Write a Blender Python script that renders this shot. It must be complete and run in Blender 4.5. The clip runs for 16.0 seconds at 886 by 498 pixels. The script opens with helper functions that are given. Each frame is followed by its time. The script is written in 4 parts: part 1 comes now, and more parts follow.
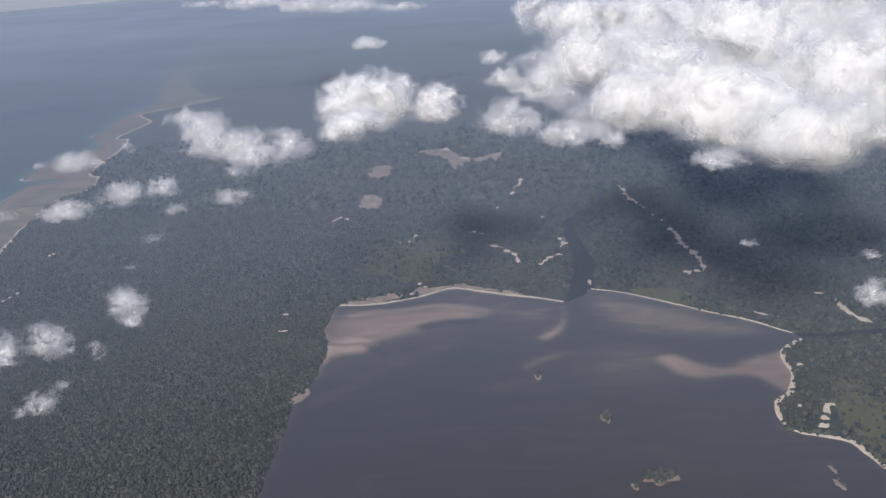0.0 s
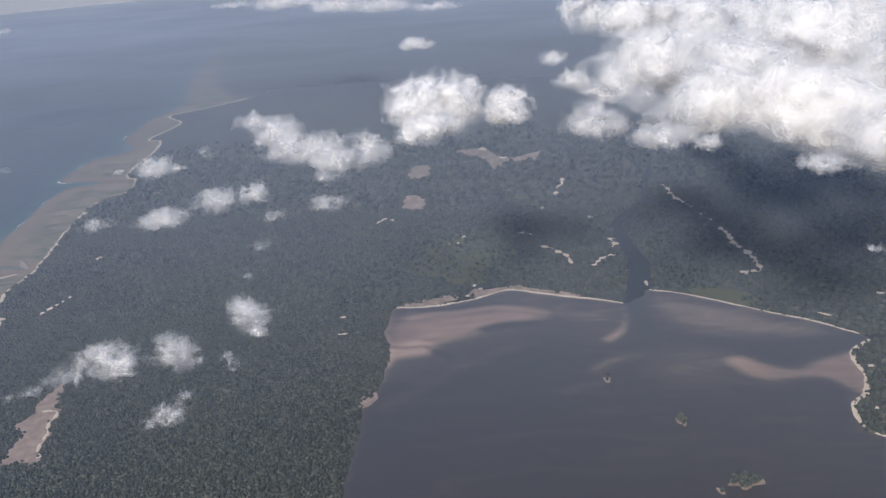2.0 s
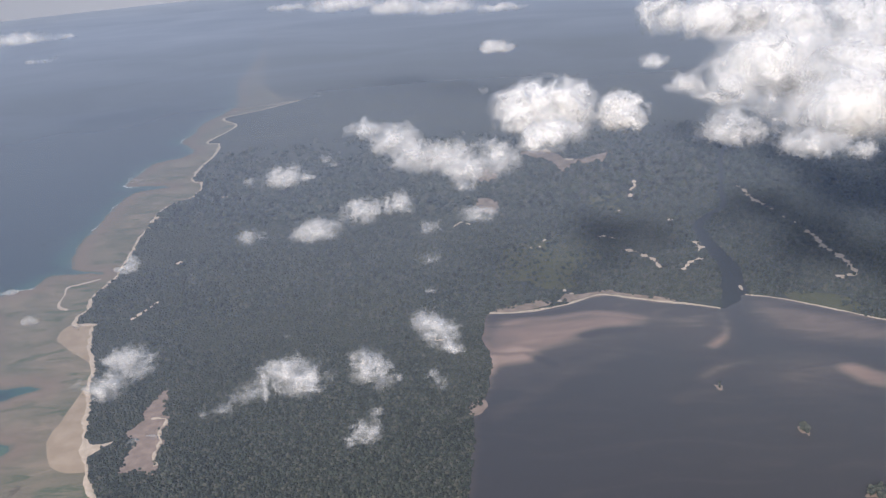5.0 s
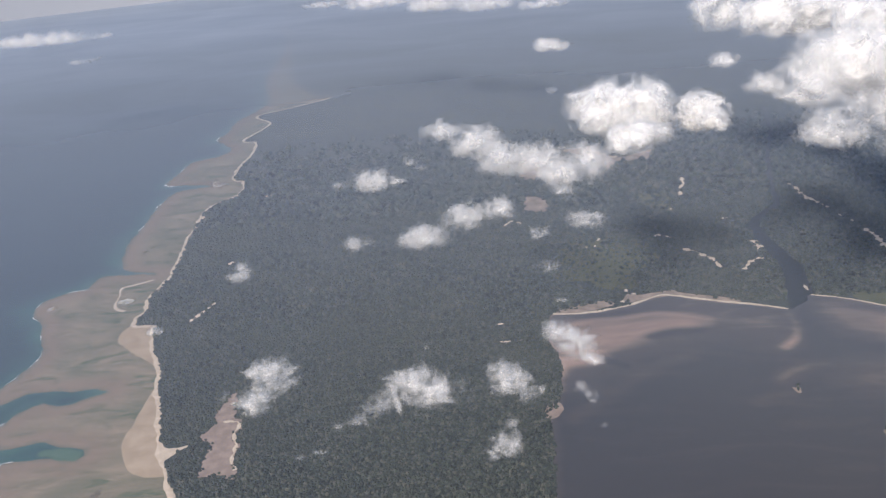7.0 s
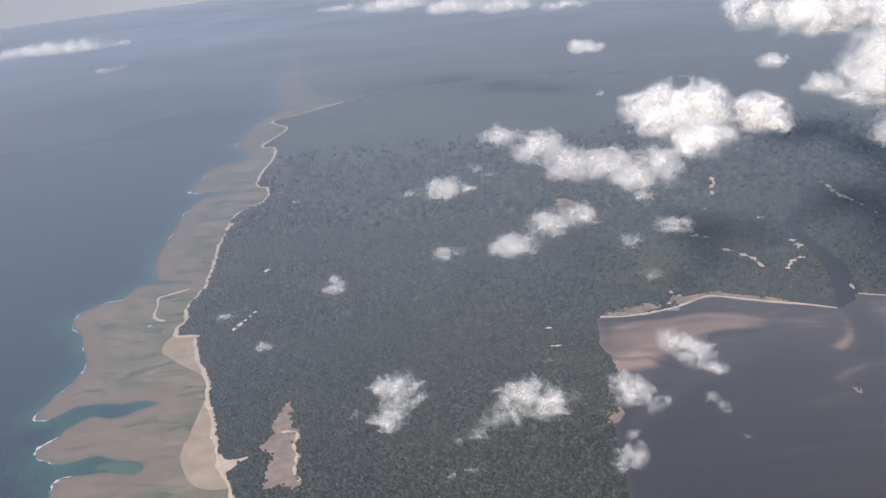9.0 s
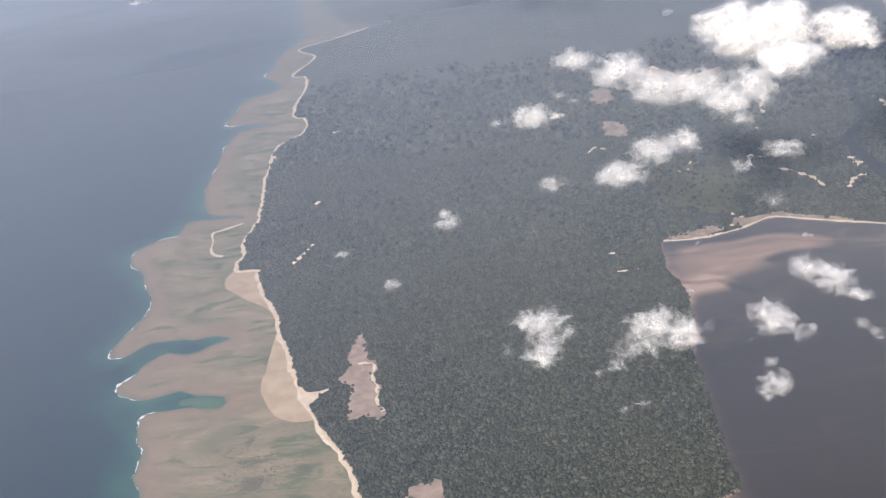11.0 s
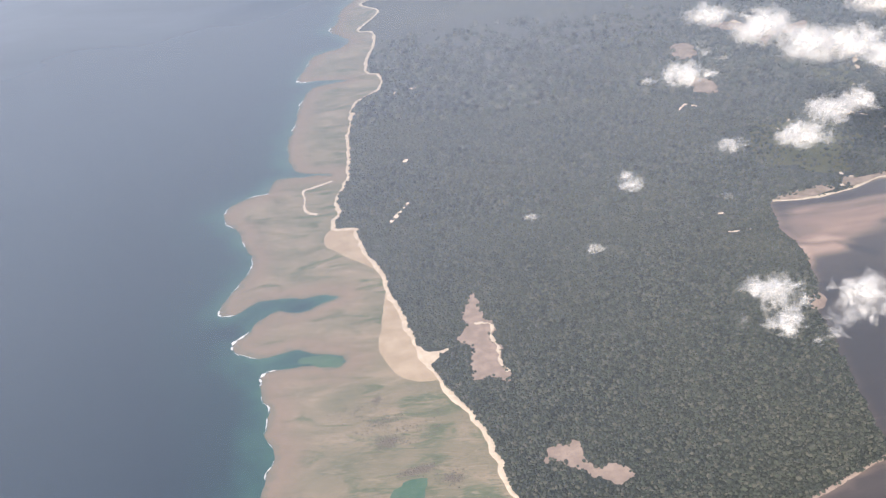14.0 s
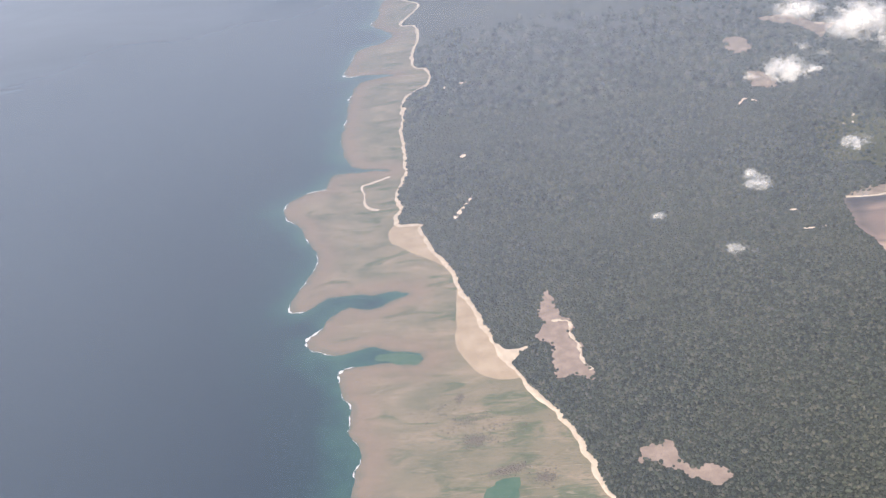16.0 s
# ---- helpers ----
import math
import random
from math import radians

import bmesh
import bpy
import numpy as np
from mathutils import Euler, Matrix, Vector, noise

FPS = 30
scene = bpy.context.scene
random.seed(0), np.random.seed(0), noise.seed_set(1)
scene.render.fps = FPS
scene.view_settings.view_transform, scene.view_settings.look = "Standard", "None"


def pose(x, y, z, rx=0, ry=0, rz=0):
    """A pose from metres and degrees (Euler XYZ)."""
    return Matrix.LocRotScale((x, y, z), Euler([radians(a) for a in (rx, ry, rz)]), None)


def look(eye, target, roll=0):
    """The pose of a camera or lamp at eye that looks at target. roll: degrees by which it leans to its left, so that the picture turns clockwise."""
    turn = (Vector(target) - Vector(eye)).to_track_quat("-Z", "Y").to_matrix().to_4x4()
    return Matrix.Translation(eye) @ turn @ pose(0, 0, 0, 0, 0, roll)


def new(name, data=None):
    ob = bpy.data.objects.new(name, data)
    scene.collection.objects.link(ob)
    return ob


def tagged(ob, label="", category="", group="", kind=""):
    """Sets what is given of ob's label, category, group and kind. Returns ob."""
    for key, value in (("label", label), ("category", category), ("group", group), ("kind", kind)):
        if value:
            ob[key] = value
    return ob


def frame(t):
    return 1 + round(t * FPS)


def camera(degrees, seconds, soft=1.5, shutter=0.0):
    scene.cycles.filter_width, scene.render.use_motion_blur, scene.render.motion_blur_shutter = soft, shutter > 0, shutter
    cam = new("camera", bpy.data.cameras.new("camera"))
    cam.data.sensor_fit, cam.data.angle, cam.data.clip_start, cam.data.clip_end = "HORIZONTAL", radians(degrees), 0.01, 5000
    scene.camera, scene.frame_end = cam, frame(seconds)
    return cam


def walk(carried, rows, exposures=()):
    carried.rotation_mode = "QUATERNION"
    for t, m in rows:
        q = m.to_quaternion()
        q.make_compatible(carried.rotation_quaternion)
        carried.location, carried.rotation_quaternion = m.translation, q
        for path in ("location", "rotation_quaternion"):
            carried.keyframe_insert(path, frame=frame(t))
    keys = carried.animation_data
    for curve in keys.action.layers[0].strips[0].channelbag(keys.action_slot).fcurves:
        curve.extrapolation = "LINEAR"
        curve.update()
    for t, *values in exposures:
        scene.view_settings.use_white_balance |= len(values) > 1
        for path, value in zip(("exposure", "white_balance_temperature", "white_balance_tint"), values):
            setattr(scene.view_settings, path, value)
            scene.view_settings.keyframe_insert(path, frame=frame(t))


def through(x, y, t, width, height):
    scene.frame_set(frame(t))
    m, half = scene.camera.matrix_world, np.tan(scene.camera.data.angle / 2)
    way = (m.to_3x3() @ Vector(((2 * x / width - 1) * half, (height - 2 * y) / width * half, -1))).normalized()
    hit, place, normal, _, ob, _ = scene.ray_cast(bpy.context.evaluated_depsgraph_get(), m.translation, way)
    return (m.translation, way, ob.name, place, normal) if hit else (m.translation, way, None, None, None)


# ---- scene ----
cam = camera(54.2, 16.0, 1.4)
PATH = [
    (0, (-0.998, -0.66, 348.19), (-1.043, 1.203, 347.465), -3.6),
    (0.5, (-13.387, 0.282, 349.075), (-13.432, 2.145, 348.35), -3.7),
    (1, (-24.977, 1.592, 351.036), (-25.026, 3.454, 350.309), -3.8),
    (1.5, (-37.649, 2.303, 352.623), (-37.7, 4.164, 351.894), -3.9),
    (2, (-49.463, 3.342, 354.169), (-49.522, 5.203, 353.439), -4.1),
    (2.5, (-61.329, 4.306, 355.881), (-61.392, 6.167, 355.151), -4.2),
    (3, (-73.473, 5.957, 357.852), (-73.54, 7.817, 357.119), -4.3),
    (3.5, (-85.513, 6.496, 359.167), (-85.59, 8.356, 358.436), -4.5),
    (4, (-97.57, 7.96, 361.48), (-97.656, 9.819, 360.747), -4.6),
    (4.2, (-101.738, 7.966, 362.029), (-101.827, 9.825, 361.297), -4.6),
    (6.5, (-158.822, 12.724, 370.026), (-158.942, 14.581, 369.293), -5.2),
    (7, (-171.332, 13.977, 372.32), (-171.454, 15.83, 371.578), -5.2),
    (7.5, (-183.154, 14.287, 374.002), (-183.279, 16.142, 373.265), -5.4),
    (8, (-195.414, 15.215, 376.023), (-195.539, 17.071, 375.286), -5.5),
    (10.3, (-252.9, 20.2, 384.2), (-252.991, 22.026, 383.388), -6.6),
    (10.5, (-257.885, 20.82, 384.81), (-257.993, 22.631, 383.967), -7.0),
    (11, (-270.045, 21.672, 387.337), (-270.189, 23.454, 386.439), -8.1),
    (11.5, (-282.582, 22.736, 388.766), (-282.753, 24.491, 387.824), -8.6),
    (12, (-294.684, 23.216, 389.939), (-294.866, 24.951, 388.961), -8.6),
    (12.5, (-307.133, 24.831, 391.935), (-307.318, 26.562, 390.95), -8.6),
    (13, (-319.357, 24.973, 393.405), (-319.547, 26.707, 392.426), -8.7),
    (13.5, (-331.592, 26.273, 395.158), (-331.791, 28.005, 394.178), -8.9),
    (14, (-344.736, 26.678, 396.93), (-344.944, 28.409, 395.95), -8.9),
    (14.5, (-357.115, 27.478, 398.665), (-357.335, 29.207, 397.685), -9.2),
    (15, (-369.968, 27.833, 400.118), (-370.189, 29.559, 399.133), -9.1),
    (15.5, (-382.221, 29.101, 402.449), (-382.453, 30.824, 401.46), -9.2),
    (16, (-394.703, 29.688, 403.496), (-394.944, 31.41, 402.508), -9.4),
]
EXPOSURES = [(0, 0.04, 6150, 12), (4, 0.16, 6350, 13), (8, 0.30, 6500, 13), (10.5, 0.50, 6650, 13), (11.0, 0.68, 6750, 13), (12.0, 0.96, 6850, 13), (16, 0.95, 6900, 14)]
walk(cam, [(t, look(eye, target, roll)) for t, eye, target, roll in PATH], EXPOSURES)

# ---- world, sun, exposure ----
SUN_TRAVEL = Vector((0.30, 0.95, -0.72)).normalized()
world = bpy.data.worlds.new("sky")
scene.world = world
world.use_nodes = True
wn = world.node_tree
wn.nodes.clear()
sky = wn.nodes.new("ShaderNodeTexSky")
sky.sky_type, sky.sun_disc = "NISHITA", False
sky.sun_elevation = math.asin(-SUN_TRAVEL.z)
sky.sun_rotation = math.atan2(-SUN_TRAVEL.x, -SUN_TRAVEL.y)
sky.air_density, sky.dust_density, sky.ozone_density = 1.0, 3.0, 1.5
back = wn.nodes.new("ShaderNodeBackground")
back.inputs["Strength"].default_value = 0.15
wn.links.new(sky.outputs[0], back.inputs[0])
wn.links.new(back.outputs[0], wn.nodes.new("ShaderNodeOutputWorld").inputs[0])
sun = new("sun", bpy.data.lights.new("sun", "SUN"))
sun.data.energy, sun.data.angle, sun.data.color = 2.1, radians(7.0), (1.0, 0.94, 0.86)
sun.matrix_world = look((0, 0, 900), Vector((0, 0, 900)) + SUN_TRAVEL)

scene.cycles.transparent_max_bounces = 48  # the clouds are many thin shells


# ---- materials ----
def shader(name):
    m = bpy.data.materials.new(name)
    m.use_nodes = True
    t = m.node_tree
    t.nodes.clear()
    return m, t, t.nodes.new("ShaderNodeOutputMaterial")


def N(t, kind, **values):
    n = t.nodes.new("ShaderNode" + kind)
    for k, v in values.items():
        n.inputs[k.replace("_", " ")].default_value = v
    return n


def coords(t, scale=(1, 1, 1), turn=0.0):
    g, m = t.nodes.new("ShaderNodeNewGeometry"), t.nodes.new("ShaderNodeMapping")
    m.inputs["Scale"].default_value, m.inputs["Rotation"].default_value = scale, (0, 0, radians(turn))
    t.links.new(g.outputs["Position"], m.inputs["Vector"])
    return m.outputs[0]


def grain(t, size, detail=6, rough=0.6, scale=(1, 1, 1), turn=0.0, warp=0.0):
    """Noise whose features are about size metres across."""
    n = N(t, "TexNoise", Scale=1.0 / size, Detail=detail, Roughness=rough, Distortion=warp)
    t.links.new(coords(t, scale, turn), n.inputs["Vector"])
    return n.outputs["Fac"]


def ramp(t, value, stops):
    r = t.nodes.new("ShaderNodeValToRGB")
    while len(r.color_ramp.elements) < len(stops):
        r.color_ramp.elements.new(0.5)
    for e, (p, c) in zip(r.color_ramp.elements, stops):
        e.position, e.color = p, (*c, 1) if len(c) == 3 else c
    t.links.new(value, r.inputs[0])
    return r.outputs[0]


def mix(t, fac, a, b):
    m = t.nodes.new("ShaderNodeMix")
    m.data_type = "RGBA"
    for k, v in ((0, fac), (6, a), (7, b)):
        if isinstance(v, (int, float)):
            m.inputs[k].default_value = v
        elif isinstance(v, tuple):
            m.inputs[k].default_value = (*v, 1)
        else:
            t.links.new(v, m.inputs[k])
    return m.outputs[2]


def sums(t, op, a, b, clamp=False):
    m = t.nodes.new("ShaderNodeMath")
    m.operation, m.use_clamp = op, clamp
    for k, v in ((0, a), (1, b)):
        if isinstance(v, (int, float)):
            m.inputs[k].default_value = v
        else:
            t.links.new(v, m.inputs[k])
    return m.outputs[0]


def step(t, value, low, high):
    m = t.nodes.new("ShaderNodeMapRange")
    m.interpolation_type = "SMOOTHSTEP"
    m.inputs[1].default_value, m.inputs[2].default_value = low, high
    t.links.new(value, m.inputs[0])
    return m.outputs[0]


def held(t, name):
    a = t.nodes.new("ShaderNodeAttribute")
    a.attribute_name = name
    return a.outputs["Fac"]


def finish(m, t, out, colour, rough=0.85, bump=None, height=0.3, spec=0.3, haze_sheen=0.0):
    # the bluish-white sheen imitates haze on surfaces seen at low angles
    p = N(t, "BsdfPrincipled", Roughness=rough, Sheen_Weight=haze_sheen, Sheen_Roughness=0.45, Sheen_Tint=(0.93, 0.95, 1.0, 1))
    p.inputs["Specular IOR Level"].default_value = spec
    if isinstance(colour, tuple):
        p.inputs["Base Color"].default_value = (*colour, 1)
    else:
        t.links.new(colour, p.inputs["Base Color"])
    if bump is not None:
        b = N(t, "Bump", Strength=0.6, Distance=height)
        t.links.new(bump, b.inputs["Height"])
        t.links.new(b.outputs[0], p.inputs["Normal"])
    t.links.new(p.outputs[0], out.inputs[0])
    return m


def sea_material():
    """Deep blue water that turns teal over the slope before the reef."""
    m, t, out = shader("sea_water")
    d = sums(t, "ADD", held(t, "reef_distance"), sums(t, "MULTIPLY", grain(t, 45, 5), 60.0))
    shallow = ramp(t, sums(t, "DIVIDE", sums(t, "SUBTRACT", d, 24.0), 90.0, True),
                   [(0.0, (0.045, 0.135, 0.105)), (0.16, (0.022, 0.085, 0.080)), (0.34, (0.009, 0.038, 0.050)), (0.9, (0.006, 0.022, 0.038))])
    broad = grain(t, 420, 4)
    col = mix(t, sums(t, "MULTIPLY", broad, 0.45), shallow, (0.012, 0.028, 0.044))
    return finish(m, t, out, col, 0.33, grain(t, 3.0, 4, 0.6, (1, 2, 1), 25), 0.12, 0.5, 0.10)


def reef_material():
    """Pale coral sand flat: brown crust at the rim, green weed and dark coral patches inside."""
    m, t, out = shader("reef_flat")
    edge = sums(t, "ADD", held(t, "edge"), sums(t, "MULTIPLY", sums(t, "SUBTRACT", grain(t, 14, 6), 0.5), 22.0))
    inside = ramp(t, grain(t, 55, 5, 0.55, (0.8, 1.6, 1), -18, 0.8), [(0.30, (0.168, 0.160, 0.108)), (0.50, (0.236, 0.202, 0.142)), (0.68, (0.318, 0.256, 0.182))])
    weed = step(t, grain(t, 38, 6, 0.62, (0.7, 1.9, 1), -14, 1.2), 0.50, 0.66)
    col = mix(t, sums(t, "MULTIPLY", weed, 0.95), inside, (0.108, 0.134, 0.082))
    streak = step(t, grain(t, 11, 7, 0.65, (0.55, 2.6, 1), -16, 1.5), 0.56, 0.70)
    col = mix(t, sums(t, "MULTIPLY", streak, 0.65), col, (0.35, 0.292, 0.212))
    speck = step(t, grain(t, 5, 6, 0.72, (0.8, 1.7, 1), -16), 0.60, 0.68)
    zone = step(t, grain(t, 60, 3, 0.5), 0.44, 0.60)
    col = mix(t, sums(t, "MULTIPLY", sums(t, "MULTIPLY", speck, zone), 0.92), col, (0.125, 0.118, 0.095))
    cut = step(t, grain(t, 7, 7, 0.7, (0.4, 2.2, 1), -24, 2.5), 0.47, 0.40)
    col = mix(t, sums(t, "MULTIPLY", sums(t, "MULTIPLY", cut, zone), 0.75), col, (0.150, 0.165, 0.125))
    mottle = step(t, grain(t, 3.4, 7, 0.75, (0.6, 1.9, 1), -16, 1.2), 0.50, 0.64)
    col = mix(t, sums(t, "MULTIPLY", sums(t, "MULTIPLY", mottle, step(t, grain(t, 40, 4, 0.6), 0.36, 0.58)), 0.60), col, (0.105, 0.102, 0.072))
    rim = mix(t, grain(t, 9, 6), (0.212, 0.155, 0.117), (0.315, 0.238, 0.178))
    col = mix(t, sums(t, "MULTIPLY", step(t, edge, 34.0, 4.0), 0.85), col, rim)
    wet = step(t, edge, 6.5, 0.0)
    col = mix(t, sums(t, "MULTIPLY", wet, 0.6), col, (0.150, 0.160, 0.125))
    return finish(m, t, out, col, 0.6, grain(t, 2.5, 6), 0.15, 0.35)


def sand_material(name, pale, dark, size=7.0, wet=0.0):
    m, t, out = shader(name)
    col = mix(t, step(t, grain(t, size, 6, 0.6), 0.35, 0.68), dark, pale)
    col = mix(t, sums(t, "MULTIPLY", step(t, grain(t, size * 0.22, 5, 0.7), 0.60, 0.74), 0.45), col, tuple(c * 0.55 for c in dark))
    if wet:
        e = sums(t, "ADD", held(t, "edge"), sums(t, "MULTIPLY", sums(t, "SUBTRACT", grain(t, 6, 5), 0.5), wet))
        col = mix(t, step(t, e, wet, 0.0), col, (0.150, 0.110, 0.098))
    return finish(m, t, out, col, 0.85, grain(t, 1.5, 6), 0.12, 0.25, 0.3 if wet else 0.0)


def lake_material():
    """Brown tidal lake, its sandy shallows in drawn-out banks."""
    m, t, out = shader("lake_water")
    s = sums(t, "ADD", held(t, "shallow"), sums(t, "MULTIPLY", sums(t, "SUBTRACT", grain(t, 46, 6, 0.55, (0.45, 1.6, 1), 14, 2.2), 0.5), 0.42))
    col = ramp(t, s, [(0.10, (0.050, 0.048, 0.052)), (0.30, (0.078, 0.068, 0.066)), (0.48, (0.185, 0.138, 0.115)), (0.68, (0.320, 0.222, 0.174)), (1.0, (0.50, 0.360, 0.280))])
    col = mix(t, sums(t, "MULTIPLY", grain(t, 30, 6, 0.6, (0.6, 1.5, 1), 20, 1.0), 0.24), col, (0.044, 0.042, 0.046))
    return finish(m, t, out, col, 0.42, grain(t, 2.0, 4), 0.05, 0.35, 0.12)


def soil_material():
    """Forest floor and scrub, seen between crowns and, far off, as the canopy itself."""
    m, t, out = shader("green_ground")
    col = ramp(t, grain(t, 90, 7, 0.62), [(0.30, (0.034, 0.043, 0.042)), (0.50, (0.044, 0.054, 0.048)), (0.68, (0.064, 0.072, 0.054))])
    col = mix(t, sums(t, "MULTIPLY", step(t, grain(t, 4.5, 5, 0.7), 0.45, 0.66), 0.45), col, (0.026, 0.033, 0.032))
    col = mix(t, sums(t, "MULTIPLY", step(t, grain(t, 160, 6, 0.6), 0.60, 0.72), 0.40), col, (0.105, 0.092, 0.062))
    return finish(m, t, out, col, 0.9, grain(t, 5, 5, 0.7), 1.5, 0.2, 0.15)


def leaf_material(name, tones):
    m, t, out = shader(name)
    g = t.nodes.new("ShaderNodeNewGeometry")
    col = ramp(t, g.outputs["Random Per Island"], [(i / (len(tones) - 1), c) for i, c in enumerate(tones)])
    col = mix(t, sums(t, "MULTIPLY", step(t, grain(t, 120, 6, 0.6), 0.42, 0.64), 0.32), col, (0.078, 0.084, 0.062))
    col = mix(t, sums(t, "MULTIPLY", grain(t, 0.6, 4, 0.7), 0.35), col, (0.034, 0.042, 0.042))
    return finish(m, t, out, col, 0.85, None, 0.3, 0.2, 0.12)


def cloud_material(name, through, size):
    """Water droplets: white, scattering, thinner towards the rim of the cloud. through: the share of light that goes on; size: of the wisps, in metres."""
    m, t, out = shader(name)
    white = mix(t, grain(t, 9, 5), (0.97, 0.965, 0.95), (0.99, 0.985, 0.97))
    d, tr, mx = N(t, "BsdfDiffuse"), N(t, "BsdfTranslucent"), N(t, "MixShader", Fac=through)
    t.links.new(white, d.inputs[0]), t.links.new(white, tr.inputs[0])
    t.links.new(d.outputs[0], mx.inputs[1]), t.links.new(tr.outputs[0], mx.inputs[2])
    wisp = step(t, grain(t, size, 6, 0.62, (1, 1, 1), 0, 0.8), 0.32, 0.68)
    thin = sums(t, "MULTIPLY", held(t, "vapour"), sums(t, "ADD", sums(t, "MULTIPLY", wisp, 1.35), 0.12))
    a = sums(t, "ADD", thin, sums(t, "MULTIPLY", sums(t, "SUBTRACT", held(t, "vapour"), 0.45, True), 1.8), True)
    clear, both = N(t, "BsdfTransparent"), N(t, "MixShader")
    t.links.new(a, both.inputs[0]), t.links.new(clear.outputs[0], both.inputs[1]), t.links.new(mx.outputs[0], both.inputs[2])
    t.links.new(both.outputs[0], out.inputs[0])
    return m


def haze_sheet_material():
    """Painted haze: a thin sheet whose opacity grows with distance from the origin."""
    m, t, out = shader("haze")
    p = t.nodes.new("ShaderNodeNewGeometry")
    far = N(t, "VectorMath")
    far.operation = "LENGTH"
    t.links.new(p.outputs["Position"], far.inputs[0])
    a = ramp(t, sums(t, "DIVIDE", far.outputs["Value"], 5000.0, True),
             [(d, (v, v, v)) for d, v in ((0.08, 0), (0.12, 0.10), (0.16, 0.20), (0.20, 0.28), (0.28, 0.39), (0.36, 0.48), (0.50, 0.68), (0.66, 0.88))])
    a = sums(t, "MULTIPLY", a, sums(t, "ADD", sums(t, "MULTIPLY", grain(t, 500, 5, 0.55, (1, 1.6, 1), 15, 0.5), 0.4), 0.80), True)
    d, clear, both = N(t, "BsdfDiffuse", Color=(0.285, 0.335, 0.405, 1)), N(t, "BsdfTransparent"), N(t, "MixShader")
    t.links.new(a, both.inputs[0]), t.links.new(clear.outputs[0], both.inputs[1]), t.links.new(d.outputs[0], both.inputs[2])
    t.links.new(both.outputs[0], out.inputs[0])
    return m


def plain(name, a, b, size, rough=0.8):
    m, t, out = shader(name)
    return finish(m, t, out, mix(t, grain(t, size), a, b), rough, None, 0.3, 0.3, 0.2 if rough < 0.5 else 0.0)


SEA, REEF, LAKE, SOIL, HAZE_SHEET = sea_material(), reef_material(), lake_material(), soil_material(), haze_sheet_material()
CLOUD, CLOUD_BANK = cloud_material("cloud_vapour", 0.40, 7), cloud_material("cloud_bank_vapour", 0.42, 14)
BEACH = sand_material("beach_sand", (0.66, 0.55, 0.43), (0.54, 0.44, 0.335), 6)
BAR = sand_material("bar_sand", (0.47, 0.37, 0.268), (0.385, 0.298, 0.212), 18)
MUD = sand_material("pink_mud", (0.36, 0.278, 0.228), (0.265, 0.205, 0.172), 9)
BARE = sand_material("bare_earth", (0.38, 0.300, 0.245), (0.24, 0.195, 0.160), 12)
POOL = plain("pool_water", (0.030, 0.105, 0.070), (0.110, 0.170, 0.112), 6, 0.3)
CORAL = plain("dark_coral", (0.12, 0.110, 0.090), (0.20, 0.170, 0.140), 1.6)
FOAM = plain("surf_foam", (0.80, 0.80, 0.78), (0.62, 0.64, 0.63), 1.5)
FAR = plain("far_haze_paint", (0.31, 0.335, 0.385), (0.35, 0.375, 0.42), 900, 1.0)
GRASS = plain("marsh_grass", (0.078, 0.094, 0.056), (0.125, 0.122, 0.078), 11, 0.9)
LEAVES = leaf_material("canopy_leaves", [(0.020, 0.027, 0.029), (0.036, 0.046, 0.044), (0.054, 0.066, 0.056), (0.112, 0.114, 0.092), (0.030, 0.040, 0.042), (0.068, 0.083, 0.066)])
BARK = plain("bark", (0.16, 0.13, 0.10), (0.09, 0.07, 0.055), 0.4)


# ---- helpers for shapes in plan ----
def spline(points, gap, closed=False):
    """A smooth line through the points, with a point about every gap metres."""
    p, n = [Vector(q) for q in points], len(points)
    out = []
    for i in range(n if closed else n - 1):
        a, b, c, d = (p[(i + k) % n] if closed else p[min(max(i + k, 0), n - 1)] for k in (-1, 0, 1, 2))
        for j in range(max(1, int((c - b).length / gap))):
            u = j / max(1, int((c - b).length / gap))
            out.append(0.5 * (2 * b + (c - a) * u + (2 * a - 5 * b + 4 * c - d) * u * u + (3 * b - a - 3 * c + d) * u ** 3))
    return out if closed else out + [p[-1]]


def worn(line, amount, size, seed=0.0):
    """The line pushed about by noise of that size, and half of it at a third of the size."""
    out = []
    for p in line:
        q = Vector((p.x, p.y, 0))
        push = noise.noise_vector(q / size + Vector((seed, 0, 7))) + 0.5 * noise.noise_vector(q / size * 3 + Vector((0, seed, 3)))
        out.append(Vector((p.x + amount * push.x, p.y + amount * push.y)))
    return out


def arr(line):
    return np.array([(p[0], p[1]) for p in line], float)


def inside(poly, pts):
    x, y = pts[:, 0], pts[:, 1]
    odd = np.zeros(len(pts), bool)
    near = np.nonzero((x > poly[:, 0].min()) & (x < poly[:, 0].max()) & (y > poly[:, 1].min()) & (y < poly[:, 1].max()))[0]
    x, y, o = x[near], y[near], np.zeros(len(near), bool)
    for (x0, y0), (x1, y1) in zip(poly, np.roll(poly, -1, 0)):
        if y0 != y1:
            o ^= ((y0 > y) != (y1 > y)) & (x < (x1 - x0) * (y - y0) / (y1 - y0) + x0)
    odd[near] = o
    return odd


